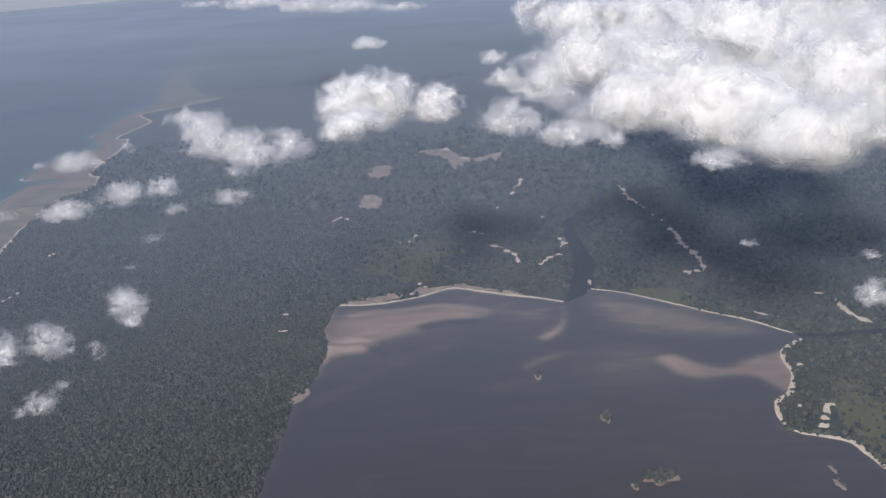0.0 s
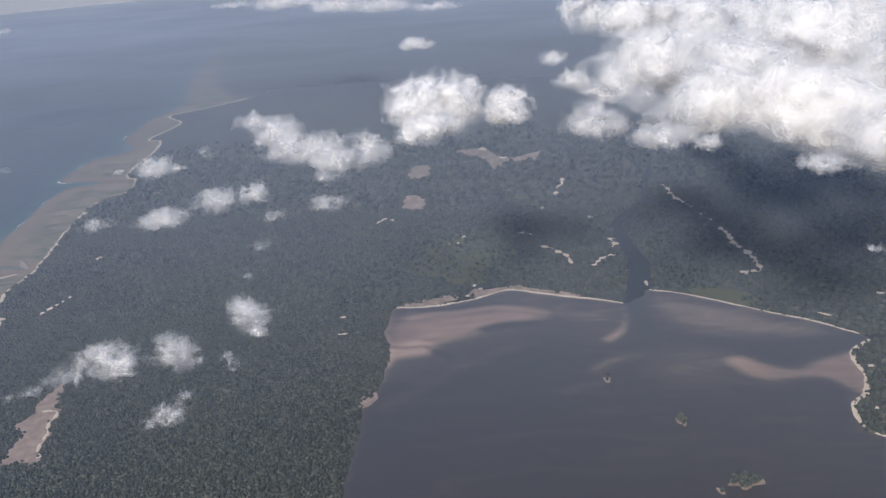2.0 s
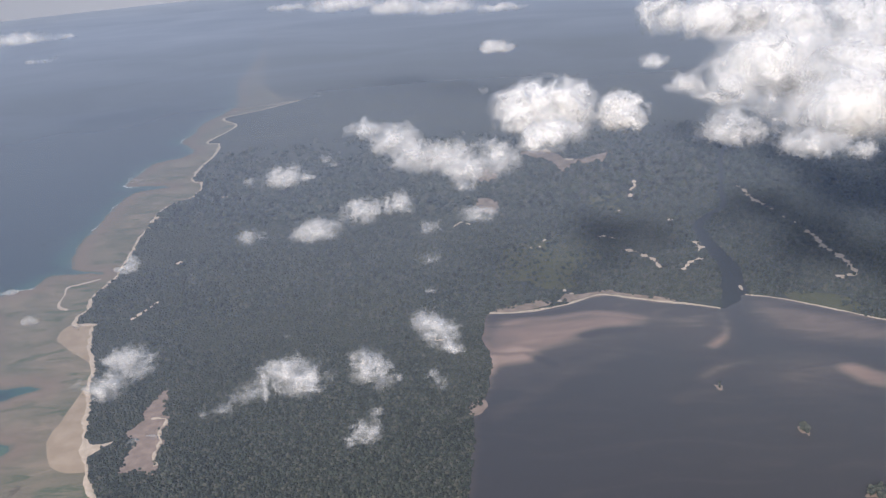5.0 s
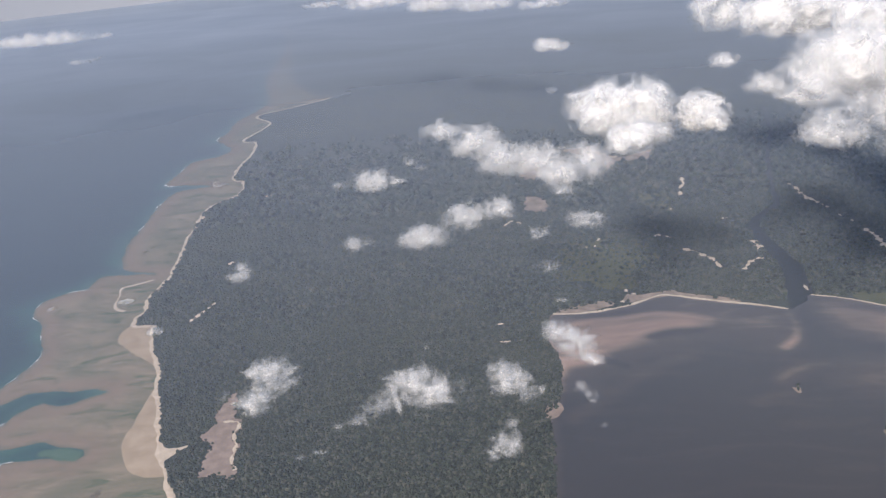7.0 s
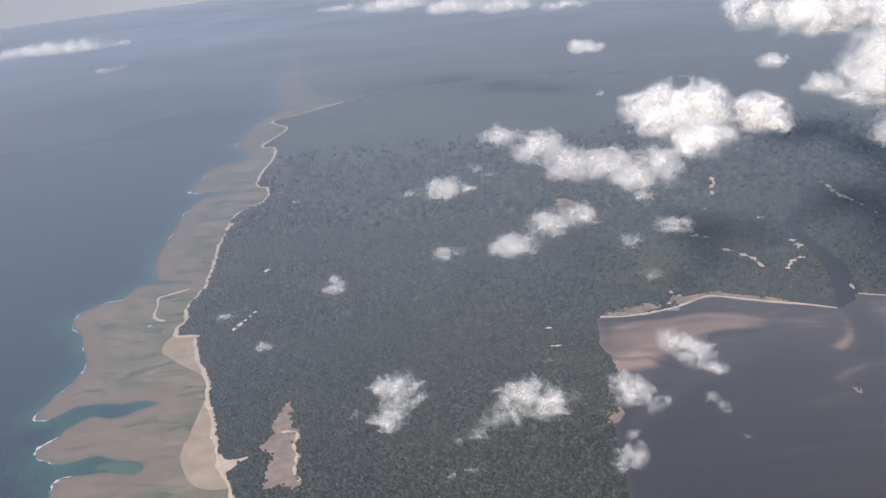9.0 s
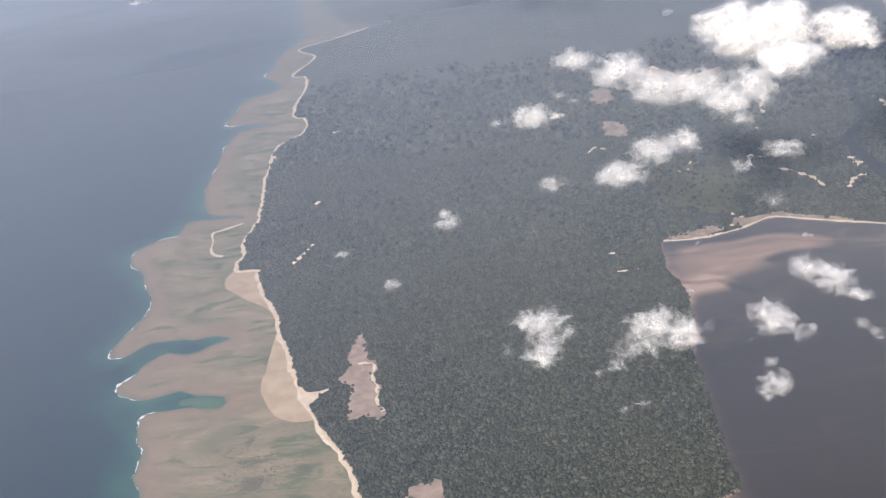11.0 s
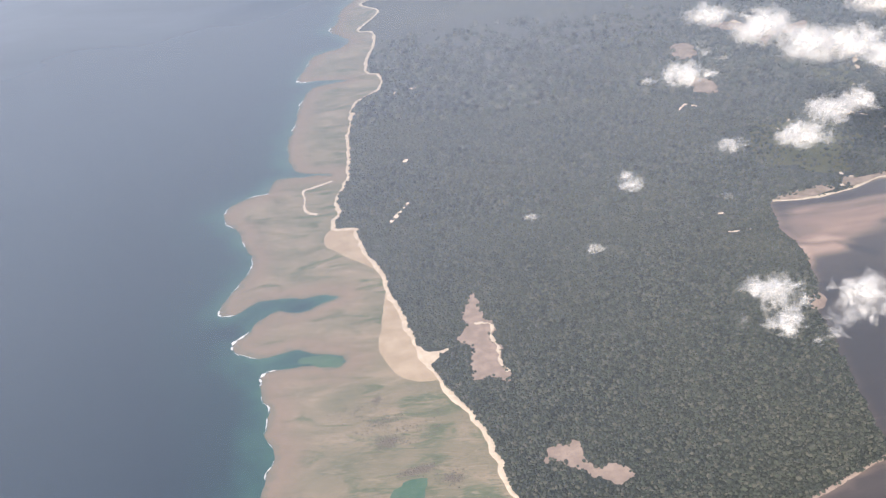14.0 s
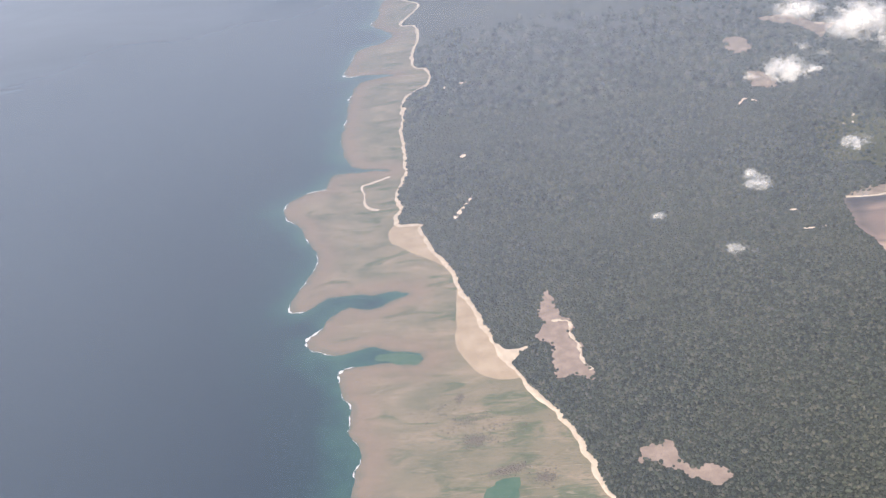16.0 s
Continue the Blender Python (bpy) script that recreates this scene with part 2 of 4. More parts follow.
def distance(line, pts, closed=True):
    a = line if closed else line[:-1]
    b = np.roll(line, -1, 0) if closed else line[1:]
    best = np.full(len(pts), 1e9)
    for p, q in zip(a, b):
        v = q - p
        u = np.clip(((pts - p) @ v) / max(v @ v, 1e-9), 0, 1)
        best = np.minimum(best, ((pts - p - u[:, None] * v) ** 2).sum(1))
    return np.sqrt(best)


def put(name, verts, faces, material, parent=None, smooth=False, **floats):
    me = bpy.data.meshes.new(name)
    me.from_pydata([tuple(v) for v in verts], [], faces)
    me.materials.append(material)
    if smooth:
        me.polygons.foreach_set("use_smooth", [True] * len(me.polygons))
    for key, values in floats.items():
        me.attributes.new(key, "FLOAT", "POINT").data.foreach_set("value", np.asarray(values, np.float32))
    ob = new(name, me)
    ob.parent = parent
    return ob


def sheet(name, line, z, gap, material, parent=None, relief=0.0, extra=None):
    """A patch of ground within a closed outline, with the distance to its edge kept in it."""
    from mathutils.geometry import delaunay_2d_cdt
    rim = arr(line)
    lo, hi = rim.min(0), rim.max(0)
    gx, gy = np.meshgrid(np.arange(lo[0], hi[0], gap), np.arange(lo[1], hi[1], gap))
    pts = np.c_[gx.ravel(), gy.ravel()] + np.random.default_rng(5).uniform(-0.3, 0.3, (gx.size, 2)) * gap
    pts = pts[inside(rim, pts)]
    if len(pts):
        pts = pts[distance(rim, pts) > gap * 0.4]
    everything = [Vector(p) for p in rim] + [Vector(p) for p in pts]
    n = len(rim)
    v, _, f, *_ = delaunay_2d_cdt(everything, [(i, (i + 1) % n) for i in range(n)], [], 1, 1e-4)
    flat = np.array([(p.x, p.y) for p in v])
    edge = distance(rim, flat)
    zz = [z + relief * (0.6 + noise.noise(Vector((p.x, p.y, 0)) / 12)) * min(1.0, e / 8) for p, e in zip(v, edge)]
    floats = {"edge": edge}
    if extra:
        floats.update(extra(flat, edge))
    return put(name, [(p.x, p.y, h) for p, h in zip(v, zz)], f, material, parent, True, **floats)


def ribbon(name, line, width, z, material, parent=None, crown=0.15, shift=0.0):
    """A strip along a line: width(i) metres at point i, a little higher in its middle."""
    verts, faces = [], []
    for i, p in enumerate(line):
        d = (line[min(i + 1, len(line) - 1)] - line[max(i - 1, 0)]).normalized()
        side = Vector((-d.y, d.x))
        w = width(i) / 2
        for k, h in ((-1, 0), (-0.4, crown), (0.4, crown), (1, 0)):
            q = p + side * (k * w + shift * w)
            verts.append((q.x, q.y, z + h))
    for i in range(len(line) - 1):
        for k in range(3):
            a = 4 * i + k
            faces.append((a, a + 4, a + 5, a + 1))
    return put(name, verts, faces, material, parent, True)


def ball(level):
    bm = bmesh.new()
    bmesh.ops.create_icosphere(bm, subdivisions=level, radius=1.0)
    v = np.array([q.co[:] for q in bm.verts])
    f = np.array([[q.index for q in p.verts] for p in bm.faces])
    bm.free()
    return v, f


CROWN_V, CROWN_F = ball(1)
CROWN_F = np.array([f for f in CROWN_F if CROWN_V[f][:, 2].mean() > -0.72])


def lumps(verts, faces, centre, size, squash, rng, jitter):
    """Many uneven lumps in one mesh: their vertices and faces."""
    n, k = len(centre), len(verts)
    turn = rng.uniform(0, math.tau, n)
    c, s = np.cos(turn)[:, None], np.sin(turn)[:, None]
    v = verts[None] * (1 + rng.uniform(-jitter, jitter, (n, k, 1)))
    x, y = v[..., 0] * c - v[..., 1] * s, v[..., 0] * s + v[..., 1] * c
    out = np.stack([x, y, v[..., 2] * squash[:, None]], -1) * size[:, None, None] + centre[:, None, :]
    return out.reshape(-1, 3), (faces[None] + (np.arange(n) * k)[:, None, None]).reshape(-1, 3)


def fast_mesh(name, v, f, material, smooth=True):
    me = bpy.data.meshes.new(name)
    me.vertices.add(len(v)), me.loops.add(f.size), me.polygons.add(len(f))
    me.vertices.foreach_set("co", v.astype(np.float32).ravel())
    me.loops.foreach_set("vertex_index", f.astype(np.int32).ravel())
    me.polygons.foreach_set("loop_start", np.arange(0, f.size, 3, dtype=np.int32))
    me.update(calc_edges=True)
    me.polygons.foreach_set("use_smooth", np.full(len(f), smooth))
    me.materials.append(material)
    return me


# ---- plan ----
COAST_NEAR = [(-250, -2000), (-290, 0), (-330, 240), (-352, 345), (-370, 411), (-382, 452), (-393, 483), (-413, 515), (-427, 542), (-444, 580),
              (-458, 621), (-474, 662), (-483, 697), (-501, 730), (-517, 772), (-519, 785), (-543, 790), (-540, 824), (-549, 852), (-545, 907), (-551, 963)]
COAST_FAR = [(-560, 1025), (-568, 1124), (-567, 1162), (-541, 1203), (-547, 1267), (-568, 1288), (-577, 1359), (-575, 1440), (-588, 1515), (-614, 1535),
             (-592, 1652), (-635, 1731), (-575, 1786), (-506, 1868), (-568, 1923), (-634, 2112), (-672, 2280), (-747, 2638), (-819, 2969), (-1000, 3800)]
coast = spline(COAST_NEAR[:3], 60)[:-1] + worn(spline(COAST_NEAR[2:] + COAST_FAR, 3.5), 2.2, 11)
land_line = coast + [Vector(p) for p in ((-2600, 12000), (12000, 12000), (12000, -2000))]
REEF_SOUTH = [(-330, -700), (-360, -300), (-420, 60), (-470, 200), (-520, 300), (-534, 380), (-536, 424), (-534, 466), (-545, 487), (-547, 508), (-559, 535), (-563, 554), (-548, 562), (-526, 563), (-503, 560),
              (-505, 571), (-528, 579), (-545, 586), (-564, 579), (-576, 579), (-592, 590), (-599, 602), (-592, 613), (-583, 633), (-570, 645), (-549, 640), (-531, 652), (-518, 662),
              (-537, 664), (-562, 664), (-588, 665), (-601, 652), (-615, 643), (-626, 652), (-623, 682), (-617, 705), (-613, 735), (-628, 765), (-645, 803), (-665, 825), (-674, 859)]
REEF_NORTH = [(-658, 883), (-636, 892), (-633, 925), (-600, 928), (-566, 926), (-613, 947), (-640, 1029), (-643, 1096), (-651, 1171), (-648, 1240), (-625, 1257), (-600, 1264),
              (-641, 1278), (-676, 1284), (-676, 1369), (-671, 1412), (-634, 1443), (-625, 1480), (-670, 1555), (-664, 1604), (-670, 1697), (-650, 1786), (-648, 1894), (-712, 2145), (-738, 2436), (-810, 2892), (-930, 3300)]
reef_rim = worn(spline(REEF_SOUTH + REEF_NORTH, 4), 3.0, 16, 2.0)
reef_line = reef_rim + [Vector(p) for p in ((-820, 3200), (-640, 2638), (-560, 2150), (-480, 1900), (-470, 1000), (-440, 780), (-390, 600), (-330, 400), (-270, 0), (-240, -650))]
LAKE_WEST = [(-240, 300), (-228, 365), (-205, 391), (-186, 402), (-161, 417), (-145, 425), (-143, 460), (-140, 517), (-138, 557), (-138, 585), (-130, 601), (-125, 628), (-122, 667), (-129, 700), (-128, 729), (-122, 756)]
LAKE_NORTH = [(-95, 754), (-57, 762), (-30, 775), (-12, 783), (14, 772), (41, 760), (72, 748), (91, 737), (99, 741), (113, 752), (121, 764), (148, 752), (171, 736), (215, 702), (247, 679), (272, 652)]
LAKE_EAST = [(276, 642), (253, 621), (247, 585), (237, 561), (222, 547), (217, 517), (225, 507), (251, 496), (258, 477), (263, 455), (290, 380), (260, 200), (0, 150), (-180, 200)]
lake_line = worn(spline(LAKE_WEST + LAKE_NORTH + LAKE_EAST, 3.5, True), 2.0, 9, 4.0)
RIVER = spline([(104, 725), (110, 750), (115, 783), (124, 826), (123, 874), (121, 909), (125, 956), (145, 987), (170, 1018), (184, 1078), (203, 1153), (223, 1223), (260, 1330), (300, 1500)], 6)
BROOK = spline([(268, 646), (297, 645), (321, 647), (349, 648), (420, 660), (520, 640), (700, 690)], 6)


def river_width(i):
    return max(6.0, 27.0 - 0.55 * max(0, i - 6)) + 2.0 * noise.noise(Vector((i * 0.3, 2, 0)))


CLEARINGS = {
    "long": [(-401, 644), (-396, 632), (-391, 611), (-380, 594), (-384, 577), (-377, 566), (-376, 543), (-370, 535), (-372, 523), (-384, 529), (-398, 529), (-399, 549), (-400, 569), (-411, 579), (-404, 597), (-408, 614)],
    "bent": [(-351, 438), (-350, 446), (-348, 451), (-340, 454), (-335, 453), (-333, 458), (-327, 455), (-326, 445), (-324, 438), (-320, 432), (-315, 432), (-308, 434), (-301, 430), (-297, 424), (-302, 417), (-309, 416), (-315, 421), (-322, 424), (-328, 429), (-334, 433), (-340, 438), (-346, 440)],
    "field": [(-60, 1316), (-18, 1321), (16, 1260), (69, 1288), (58, 1242), (16, 1235), (-6, 1204), (-18, 1258)],
    "plot": [(-131, 1191), (-127, 1243), (-102, 1244), (-98, 1199), (-114, 1168)],
    "plot_near": [(-130, 1052), (-128, 1104), (-105, 1094), (-105, 1048)],
}
clearings = {k: worn(spline(v, 1.0, True), 2.3, 4.5, 6.0) for k, v in CLEARINGS.items()}
# pale sand spots and tracks inland: x, y, half length, half width, turn
SPOTS = [(208, 1050, 3, 7, 0), (225, 966, 2, 4, 0), (231, 946, 2, 3, 0), (236, 905, 2, 5, 0), (14, 940, 3, 4, 20), (98, 980, 5, 3, 0), (36, 1040, 4, 3, 0), (44, 1024, 3, 3, 0)]
SPOTS_MORE = [(-484, 792, 2, 4, 0), (-40, 789, 6, 3, 10), (-46, 798, 2.4, 4, 0), (-5, 790, 4, 3, 0), (35, 768, 4, 2.2, -20), (49, 760, 6, 2.4, -20), (-168, 707, 5, 1.8, 0), (-482, 940, 4, 6, 0), (-515, 1180, 4, 9, -20), (-490, 1190, 10, 3, 0),
              (-155, 708, 2, 1.5, 0), (-53, 774, 3, 3, 0), (258, 600, 3, 3, 0), (240, 572, 3, 3, 0), (122, 780, 2, 6, 0), (-172, 742, 3, 2, 0)]
SPOTS_POINT = [(252, 533, 2.6, 9, -25), (243, 515, 6, 3.5, 10), (258, 541, 4.5, 3, 20), (247, 524, 3.5, 4, 0), (236, 541, 2, 2, 0), (-20, 1318, 9, 14, 0), (-45, 1316, 12, 6, 0), (10, 1262, 8, 10, 0), (-118, 1226, 6, 12, 0)]
# broken tracks of pale sand: the line, the usual half width
TRACKS = [([(4, 938), (16, 938), (24, 932), (31, 926)], 1.5), ([(26, 896), (41, 888), (47, 876), (54, 865), (56, 850), (58, 838)], 2.2), ([(108, 908), (110, 889), (104, 876)], 3.4), ([(78, 830), (93, 852), (108, 858)], 2.0),
          ([(66, 1072), (74, 1099), (81, 1122), (84, 1143)], 2.6), ([(-79, 926), (-69, 915)], 1.6), ([(-61, 917), (-58, 930), (-53, 941)], 2.0), ([(-160, 1001), (-150, 1017), (-138, 1006)], 2.0),
          ([(207, 1092), (210, 1057), (211, 1030), (217, 1010), (221, 992)], 2.4), ([(233, 922), (235, 892), (234, 866), (239, 849), (241, 826), (238, 797), (228, 793), (214, 790)], 2.9),
          ([(320, 729), (330, 727)], 2.0), ([(333, 714), (333, 695), (335, 680), (344, 664)], 2.6), ([(254, 696), (263, 689), (272, 684)], 1.6), ([(-482, 792), (-479, 804), (-471, 826), (-469, 836)], 1.8)]


def track_outline(points, half, seed):
    line = spline(points, 2.0)
    sides = [], []
    for i, p in enumerate(line):
        d = (line[min(i + 1, len(line) - 1)] - line[max(i - 1, 0)]).normalized()
        w = half * max(0.22, 0.85 + 1.7 * noise.noise(Vector((i * 0.31, seed * 5.3, 1)))) * (0.4 if i in (0, len(line) - 1) else 1)
        wobble = Vector((-d.y, d.x)) * (1.2 * noise.noise(Vector((i * 0.45, seed * 2.7, 8))))
        sides[0].append(p + wobble + Vector((-d.y, d.x)) * w)
        sides[1].append(p + wobble - Vector((-d.y, d.x)) * w)
    return sides[0] + sides[1][::-1]


def blob(x, y, a, b, turn, seed, n=22):
    out = []
    for i in range(n):
        w = i / n * math.tau
        r = 1 + 0.75 * noise.noise(Vector((math.cos(w) * 1.6, math.sin(w) * 1.6, seed * 3.1)))
        q = Matrix.Rotation(radians(turn), 2) @ Vector((a * r * math.cos(w), b * r * math.sin(w)))
        out.append(Vector((x + q.x, y + q.y)))
    return out


# ---- sea, land, reef, lake ----
def axis(low, high, gap, reach):
    a = list(np.arange(low, high, gap))
    g = gap
    while a[-1] < reach:
        g *= 1.25
        a.append(a[-1] + g)
    g = gap
    while a[0] > -reach:
        g *= 1.25
        a.insert(0, a[0] - g)
    return np.array(a)


def build_sea():
    xs, ys = axis(-820, -420, 7, 14000), axis(330, 1750, 8, 14000)
    gx, gy = np.meshgrid(xs, ys)
    pts = np.c_[gx.ravel(), gy.ravel()]
    near = distance(arr(reef_line)[::2], pts)
    w, h = len(xs), len(ys)
    faces = [(r * w + c, r * w + c + 1, (r + 1) * w + c + 1, (r + 1) * w + c) for r in range(h - 1) for c in range(w - 1)]
    ob = put("sea", np.c_[pts, np.zeros(len(pts))], faces, SEA, None, True, reef_distance=near)
    tagged(ob, "deep blue sea turning teal beside the reef", "sea", "", "structure")


def build_land():
    ob = sheet("ground", land_line, 1.0, 400, SOIL)
    tagged(ob, "flat green lowland under dense forest", "ground", "", "structure")


def shallows(flat, edge):
    """How shallow the lake is: banks and ridges by the north-west shore, along the shores and off the east point, cut by the river's channel."""
    def near(poly, soft):
        line = arr(spline(poly, 6, True))
        d = distance(line, flat)
        return np.clip(0.5 + np.where(inside(line, flat), d, -d) / soft, 0, 1)

    def ridge(line, width):
        return np.exp(-(distance(arr(spline(line, 5)), flat, False) / width) ** 2)
    west = near([(-127, 640), (-128, 725), (-116, 748), (-57, 756), (-13, 776), (40, 755), (88, 740), (90, 705), (68, 672), (35, 690), (6, 690), (-34, 680), (-70, 660), (-105, 640)], 70)
    bank = near([(-128, 701), (-126, 718), (-108, 740), (-66, 737), (-32, 743), (-5, 737), (17, 719), (-27, 715), (-54, 700), (-71, 693), (-96, 683), (-121, 677)], 22)
    bright = near([(-126, 672), (-106, 684), (-91, 680), (-82, 667), (-89, 659), (-106, 656), (-118, 652), (-124, 642)], 11)
    crests = (0.16 * ridge([(-107, 731), (-87, 739), (-64, 738), (-32, 745), (-5, 738), (18, 727)], 5) + 0.14 * ridge([(-86, 691), (-64, 696), (-45, 709), (-23, 719), (-1, 719)], 6)
              + 0.15 * ridge([(-120, 578), (-96, 603), (-74, 621), (-47, 645), (-14, 665)], 9) + 0.18 * ridge([(-100, 681), (-85, 679), (-66, 688), (-45, 694)], 6)
              + 0.45 * ridge([(92, 728), (90, 705), (81, 684), (66, 667)], 5) + 0.34 * ridge([(46, 618), (61, 630), (76, 636), (86, 639)], 7) + 0.16 * ridge([(19, 585), (31, 593), (46, 595)], 7))
    troughs = 0.35 * ridge([(-127, 678), (-110, 673), (-95, 675), (-84, 665), (-70, 651)], 3.2) + 0.14 * ridge([(-100, 748), (-66, 748), (-32, 755), (-8, 752)], 4) + 0.22 * ridge([(-40, 700), (-20, 706), (5, 706)], 5)
    east = near([(118, 700), (124, 752), (215, 695), (255, 660), (235, 650), (170, 660), (135, 680)], 34)
    tongue = near([(95, 600), (100, 628), (130, 640), (158, 632), (160, 602), (120, 590)], 44)
    mud = near([(153, 622), (166, 626), (178, 615), (200, 602), (220, 612), (240, 620), (252, 622), (252, 600), (246, 578), (238, 560), (228, 566), (217, 584), (196, 586), (176, 584), (160, 598)], 11)
    spit = near([(-205, 391), (-150, 423), (-138, 410), (-160, 380), (-200, 350)], 14)
    shore = np.clip(1 - edge / 6, 0, 1)
    channel = np.maximum(ridge([(106, 760), (100, 735), (98, 700), (94, 665), (84, 650)], 12), ridge([(262, 645), (225, 640), (190, 640), (160, 650), (125, 660)], 9))
    depth = 0.10 + 0.28 * west + 0.26 * bank + 0.46 * bright + crests - troughs + 0.38 * east + 0.26 * tongue + 0.44 * mud + 0.18 * spit + 0.22 * shore
    return {"shallow": np.clip(depth * (1 - 0.85 * channel), 0, 1)}


def build_waters():
    tagged(sheet("reef_flat", reef_line, 0.25, 7, REEF, None, 0.15), "pale coral sand reef flat with brown rim", "reef", "", "structure")
    tagged(sheet("lake", lake_line, 1.25, 3.6, LAKE, None, 0.0, shallows), "brown tidal lake with sandy shallows", "lake", "", "structure")
    tagged(ribbon("river", RIVER, river_width, 1.215, CHANNEL_BROWN, None, 0.02), "dark brown river winding through the forest", "river", "", "structure")
    tagged(ribbon("river", BROOK, lambda i: 7 + 2 * noise.noise(Vector((i * 0.4, 0, 5))), 1.215, CHANNEL_BROWN, None, 0.02), "narrow dark river joining the lake", "river", "", "structure")


CHANNEL_BROWN = plain("river_water", (0.026, 0.030, 0.036), (0.036, 0.038, 0.042), 18, 0.55)
build_sea()
build_land()
build_waters()


# ---- beaches, bars, pools and surf ----
def shore_strip(name, line, width, z, material, label, shift=0.0):
    ob = ribbon(name, line, lambda i: max(0.6, width * (1 + 0.8 * noise.noise(Vector((line[i].x, line[i].y, 0)) / 24))), z, material, None, 0.25, shift)
    return tagged(ob, label, "beach")


def part_of(line, low, high):
    return [p for p in line if low[0] <= p.x <= high[0] and low[1] <= p.y <= high[1]]


shore_strip("beach", [p for p in coast if -500 < p.y < 1980], 4.8, 1.05, BEACH, "long pale sand beach along the forest edge", 0.45)
north = worn(spline(LAKE_WEST[-1:] + LAKE_NORTH[:8], 3), 0.8, 6, 4.0)
shore_strip("beach", north, 3.2, 1.32, BEACH, "narrow white sand beach on the lake shore")
shore_strip("beach", worn(spline(LAKE_NORTH[10:], 3), 0.8, 6, 4.0), 2.6, 1.32, BEACH, "thin curved sand beach beside the river mouth")
shore_strip("beach", worn(spline(LAKE_EAST[:10], 3), 1.0, 6, 4.0), 3.4, 1.32, BEACH, "sandy shore round the scrub-covered point")
shore_strip("beach", worn(spline(LAKE_WEST[1:6], 2), 0.8, 5, 4.0), 3.0, 1.32, MUD, "thin pinkish sand spit at the forest edge")


def patch(name, points, z, gap, material, label, category, relief=0.2, rough=1.2, size=7):
    return tagged(sheet(name, worn(spline(points, 1.8, True), rough, size, 9.0), z, gap, material, None, relief), label, category)


patch("sandbar", [(-476, 664), (-475, 611), (-474, 580), (-463, 554), (-452, 539), (-437, 532), (-422, 535), (-436, 566), (-452, 606), (-468, 650)], 0.55, 5, BAR, "smooth golden sandbar joined to the beach", "sandbar", 0.5, 1.0, 14)
patch("sandbar", [(-545, 789), (-521, 784), (-485, 700), (-502, 712), (-528, 735), (-548, 761)], 0.55, 5, BAR, "wedge of golden sand below the wooded cape", "sandbar", 0.4, 1.5, 12)
patch("sand_tongue", [(-442, 576), (-435, 568), (-425, 567), (-415, 571), (-423, 562), (-428, 553), (-434, 552)], 1.20, 3, BEACH, "pale sand washed over into the forest", "sand")
ribbon_spit = ribbon("sand_spit", worn(spline([(-563, 907), (-582, 894), (-593, 887), (-587, 865), (-584, 845), (-577, 832), (-566, 826)], 2.5), 0.8, 6), lambda i: 3.0 + 1.5 * math.sin(i * 0.2), 0.5, BEACH)
tagged(ribbon_spit, "thin hooked spit of white sand on the reef", "sand spit")
patch("tidal_pool", [(-450, 400), (-450, 417), (-445, 427), (-434, 433), (-426, 433), (-427, 421), (-425, 405), (-436, 396)], 0.46, 3, POOL, "clear turquoise pool in the reef flat", "pool", 0.0, 2.2, 8)
patch("tidal_pool", [(-539, 571), (-524, 575), (-508, 572), (-500, 565), (-506, 559), (-524, 562)], 0.48, 3, POOL, "turquoise pool at the head of a reef channel", "pool", 0.0, 2.6, 9)
def coral_bed(x, y, a, b, turn, n, seed, label):
    """Many low dark heads of coral and weed strewn over the flat."""
    rng = np.random.default_rng(seed)
    n *= 4
    p = rng.normal(0, 0.5, (n, 2)) * (a, b)
    c, s = math.cos(radians(turn)), math.sin(radians(turn))
    centre = np.c_[p[:, 0] * c - p[:, 1] * s + x, p[:, 0] * s + p[:, 1] * c + y, np.full(n, 0.34)]
    v, f = lumps(CROWN_V, CROWN_F, centre, 0.15 + 0.75 * rng.uniform(0, 1, n) ** 2.5, np.full(n, 0.22), rng, 0.4)
    tagged(new("coral_bed", fast_mesh("coral_bed", v, f, CORAL, True)), label, "coral", "", "stuff")


coral_bed(-455, 469, 11, 6, 10, 170, 1, "dark heads of coral and weed on the flat")
coral_bed(-462, 490, 16, 6, 20, 90, 2, "thinly strewn coral heads on pale sand")
coral_bed(-433, 440, 13, 4.5, 15, 190, 3, "dark coral crust round a turquoise pool")
coral_bed(-410, 431, 7, 6, 0, 110, 4, "brown coral patch on pale sand")
coral_bed(-468, 514, 3, 6, -10, 40, 5, "small dark weed patch on the flat")
coral_bed(-440, 480, 30, 14, 15, 90, 6, "scattered coral heads across the flat")
coral_bed(-480, 505, 26, 12, 20, 60, 7, "scattered coral heads across the flat")
patch("meadow", [(-112, 842), (-98, 925), (-62, 962), (-22, 948), (2, 905), (-6, 862), (-50, 832), (-85, 826)], 1.10, 8, GRASS, "olive marsh meadow among scrub", "meadow", 0.4, 4, 16)
patch("meadow", [(262, 470), (255, 505), (268, 560), (290, 580), (315, 540), (310, 490)], 1.10, 8, GRASS, "grassy clearing on the sandy point", "meadow", 0.4, 4, 16)
patch("sand_patch", [(-142, 580), (-141, 595), (-129, 601), (-128, 590), (-134, 580)], 1.40, 3, MUD, "small sandy landing at the forest edge", "sand")

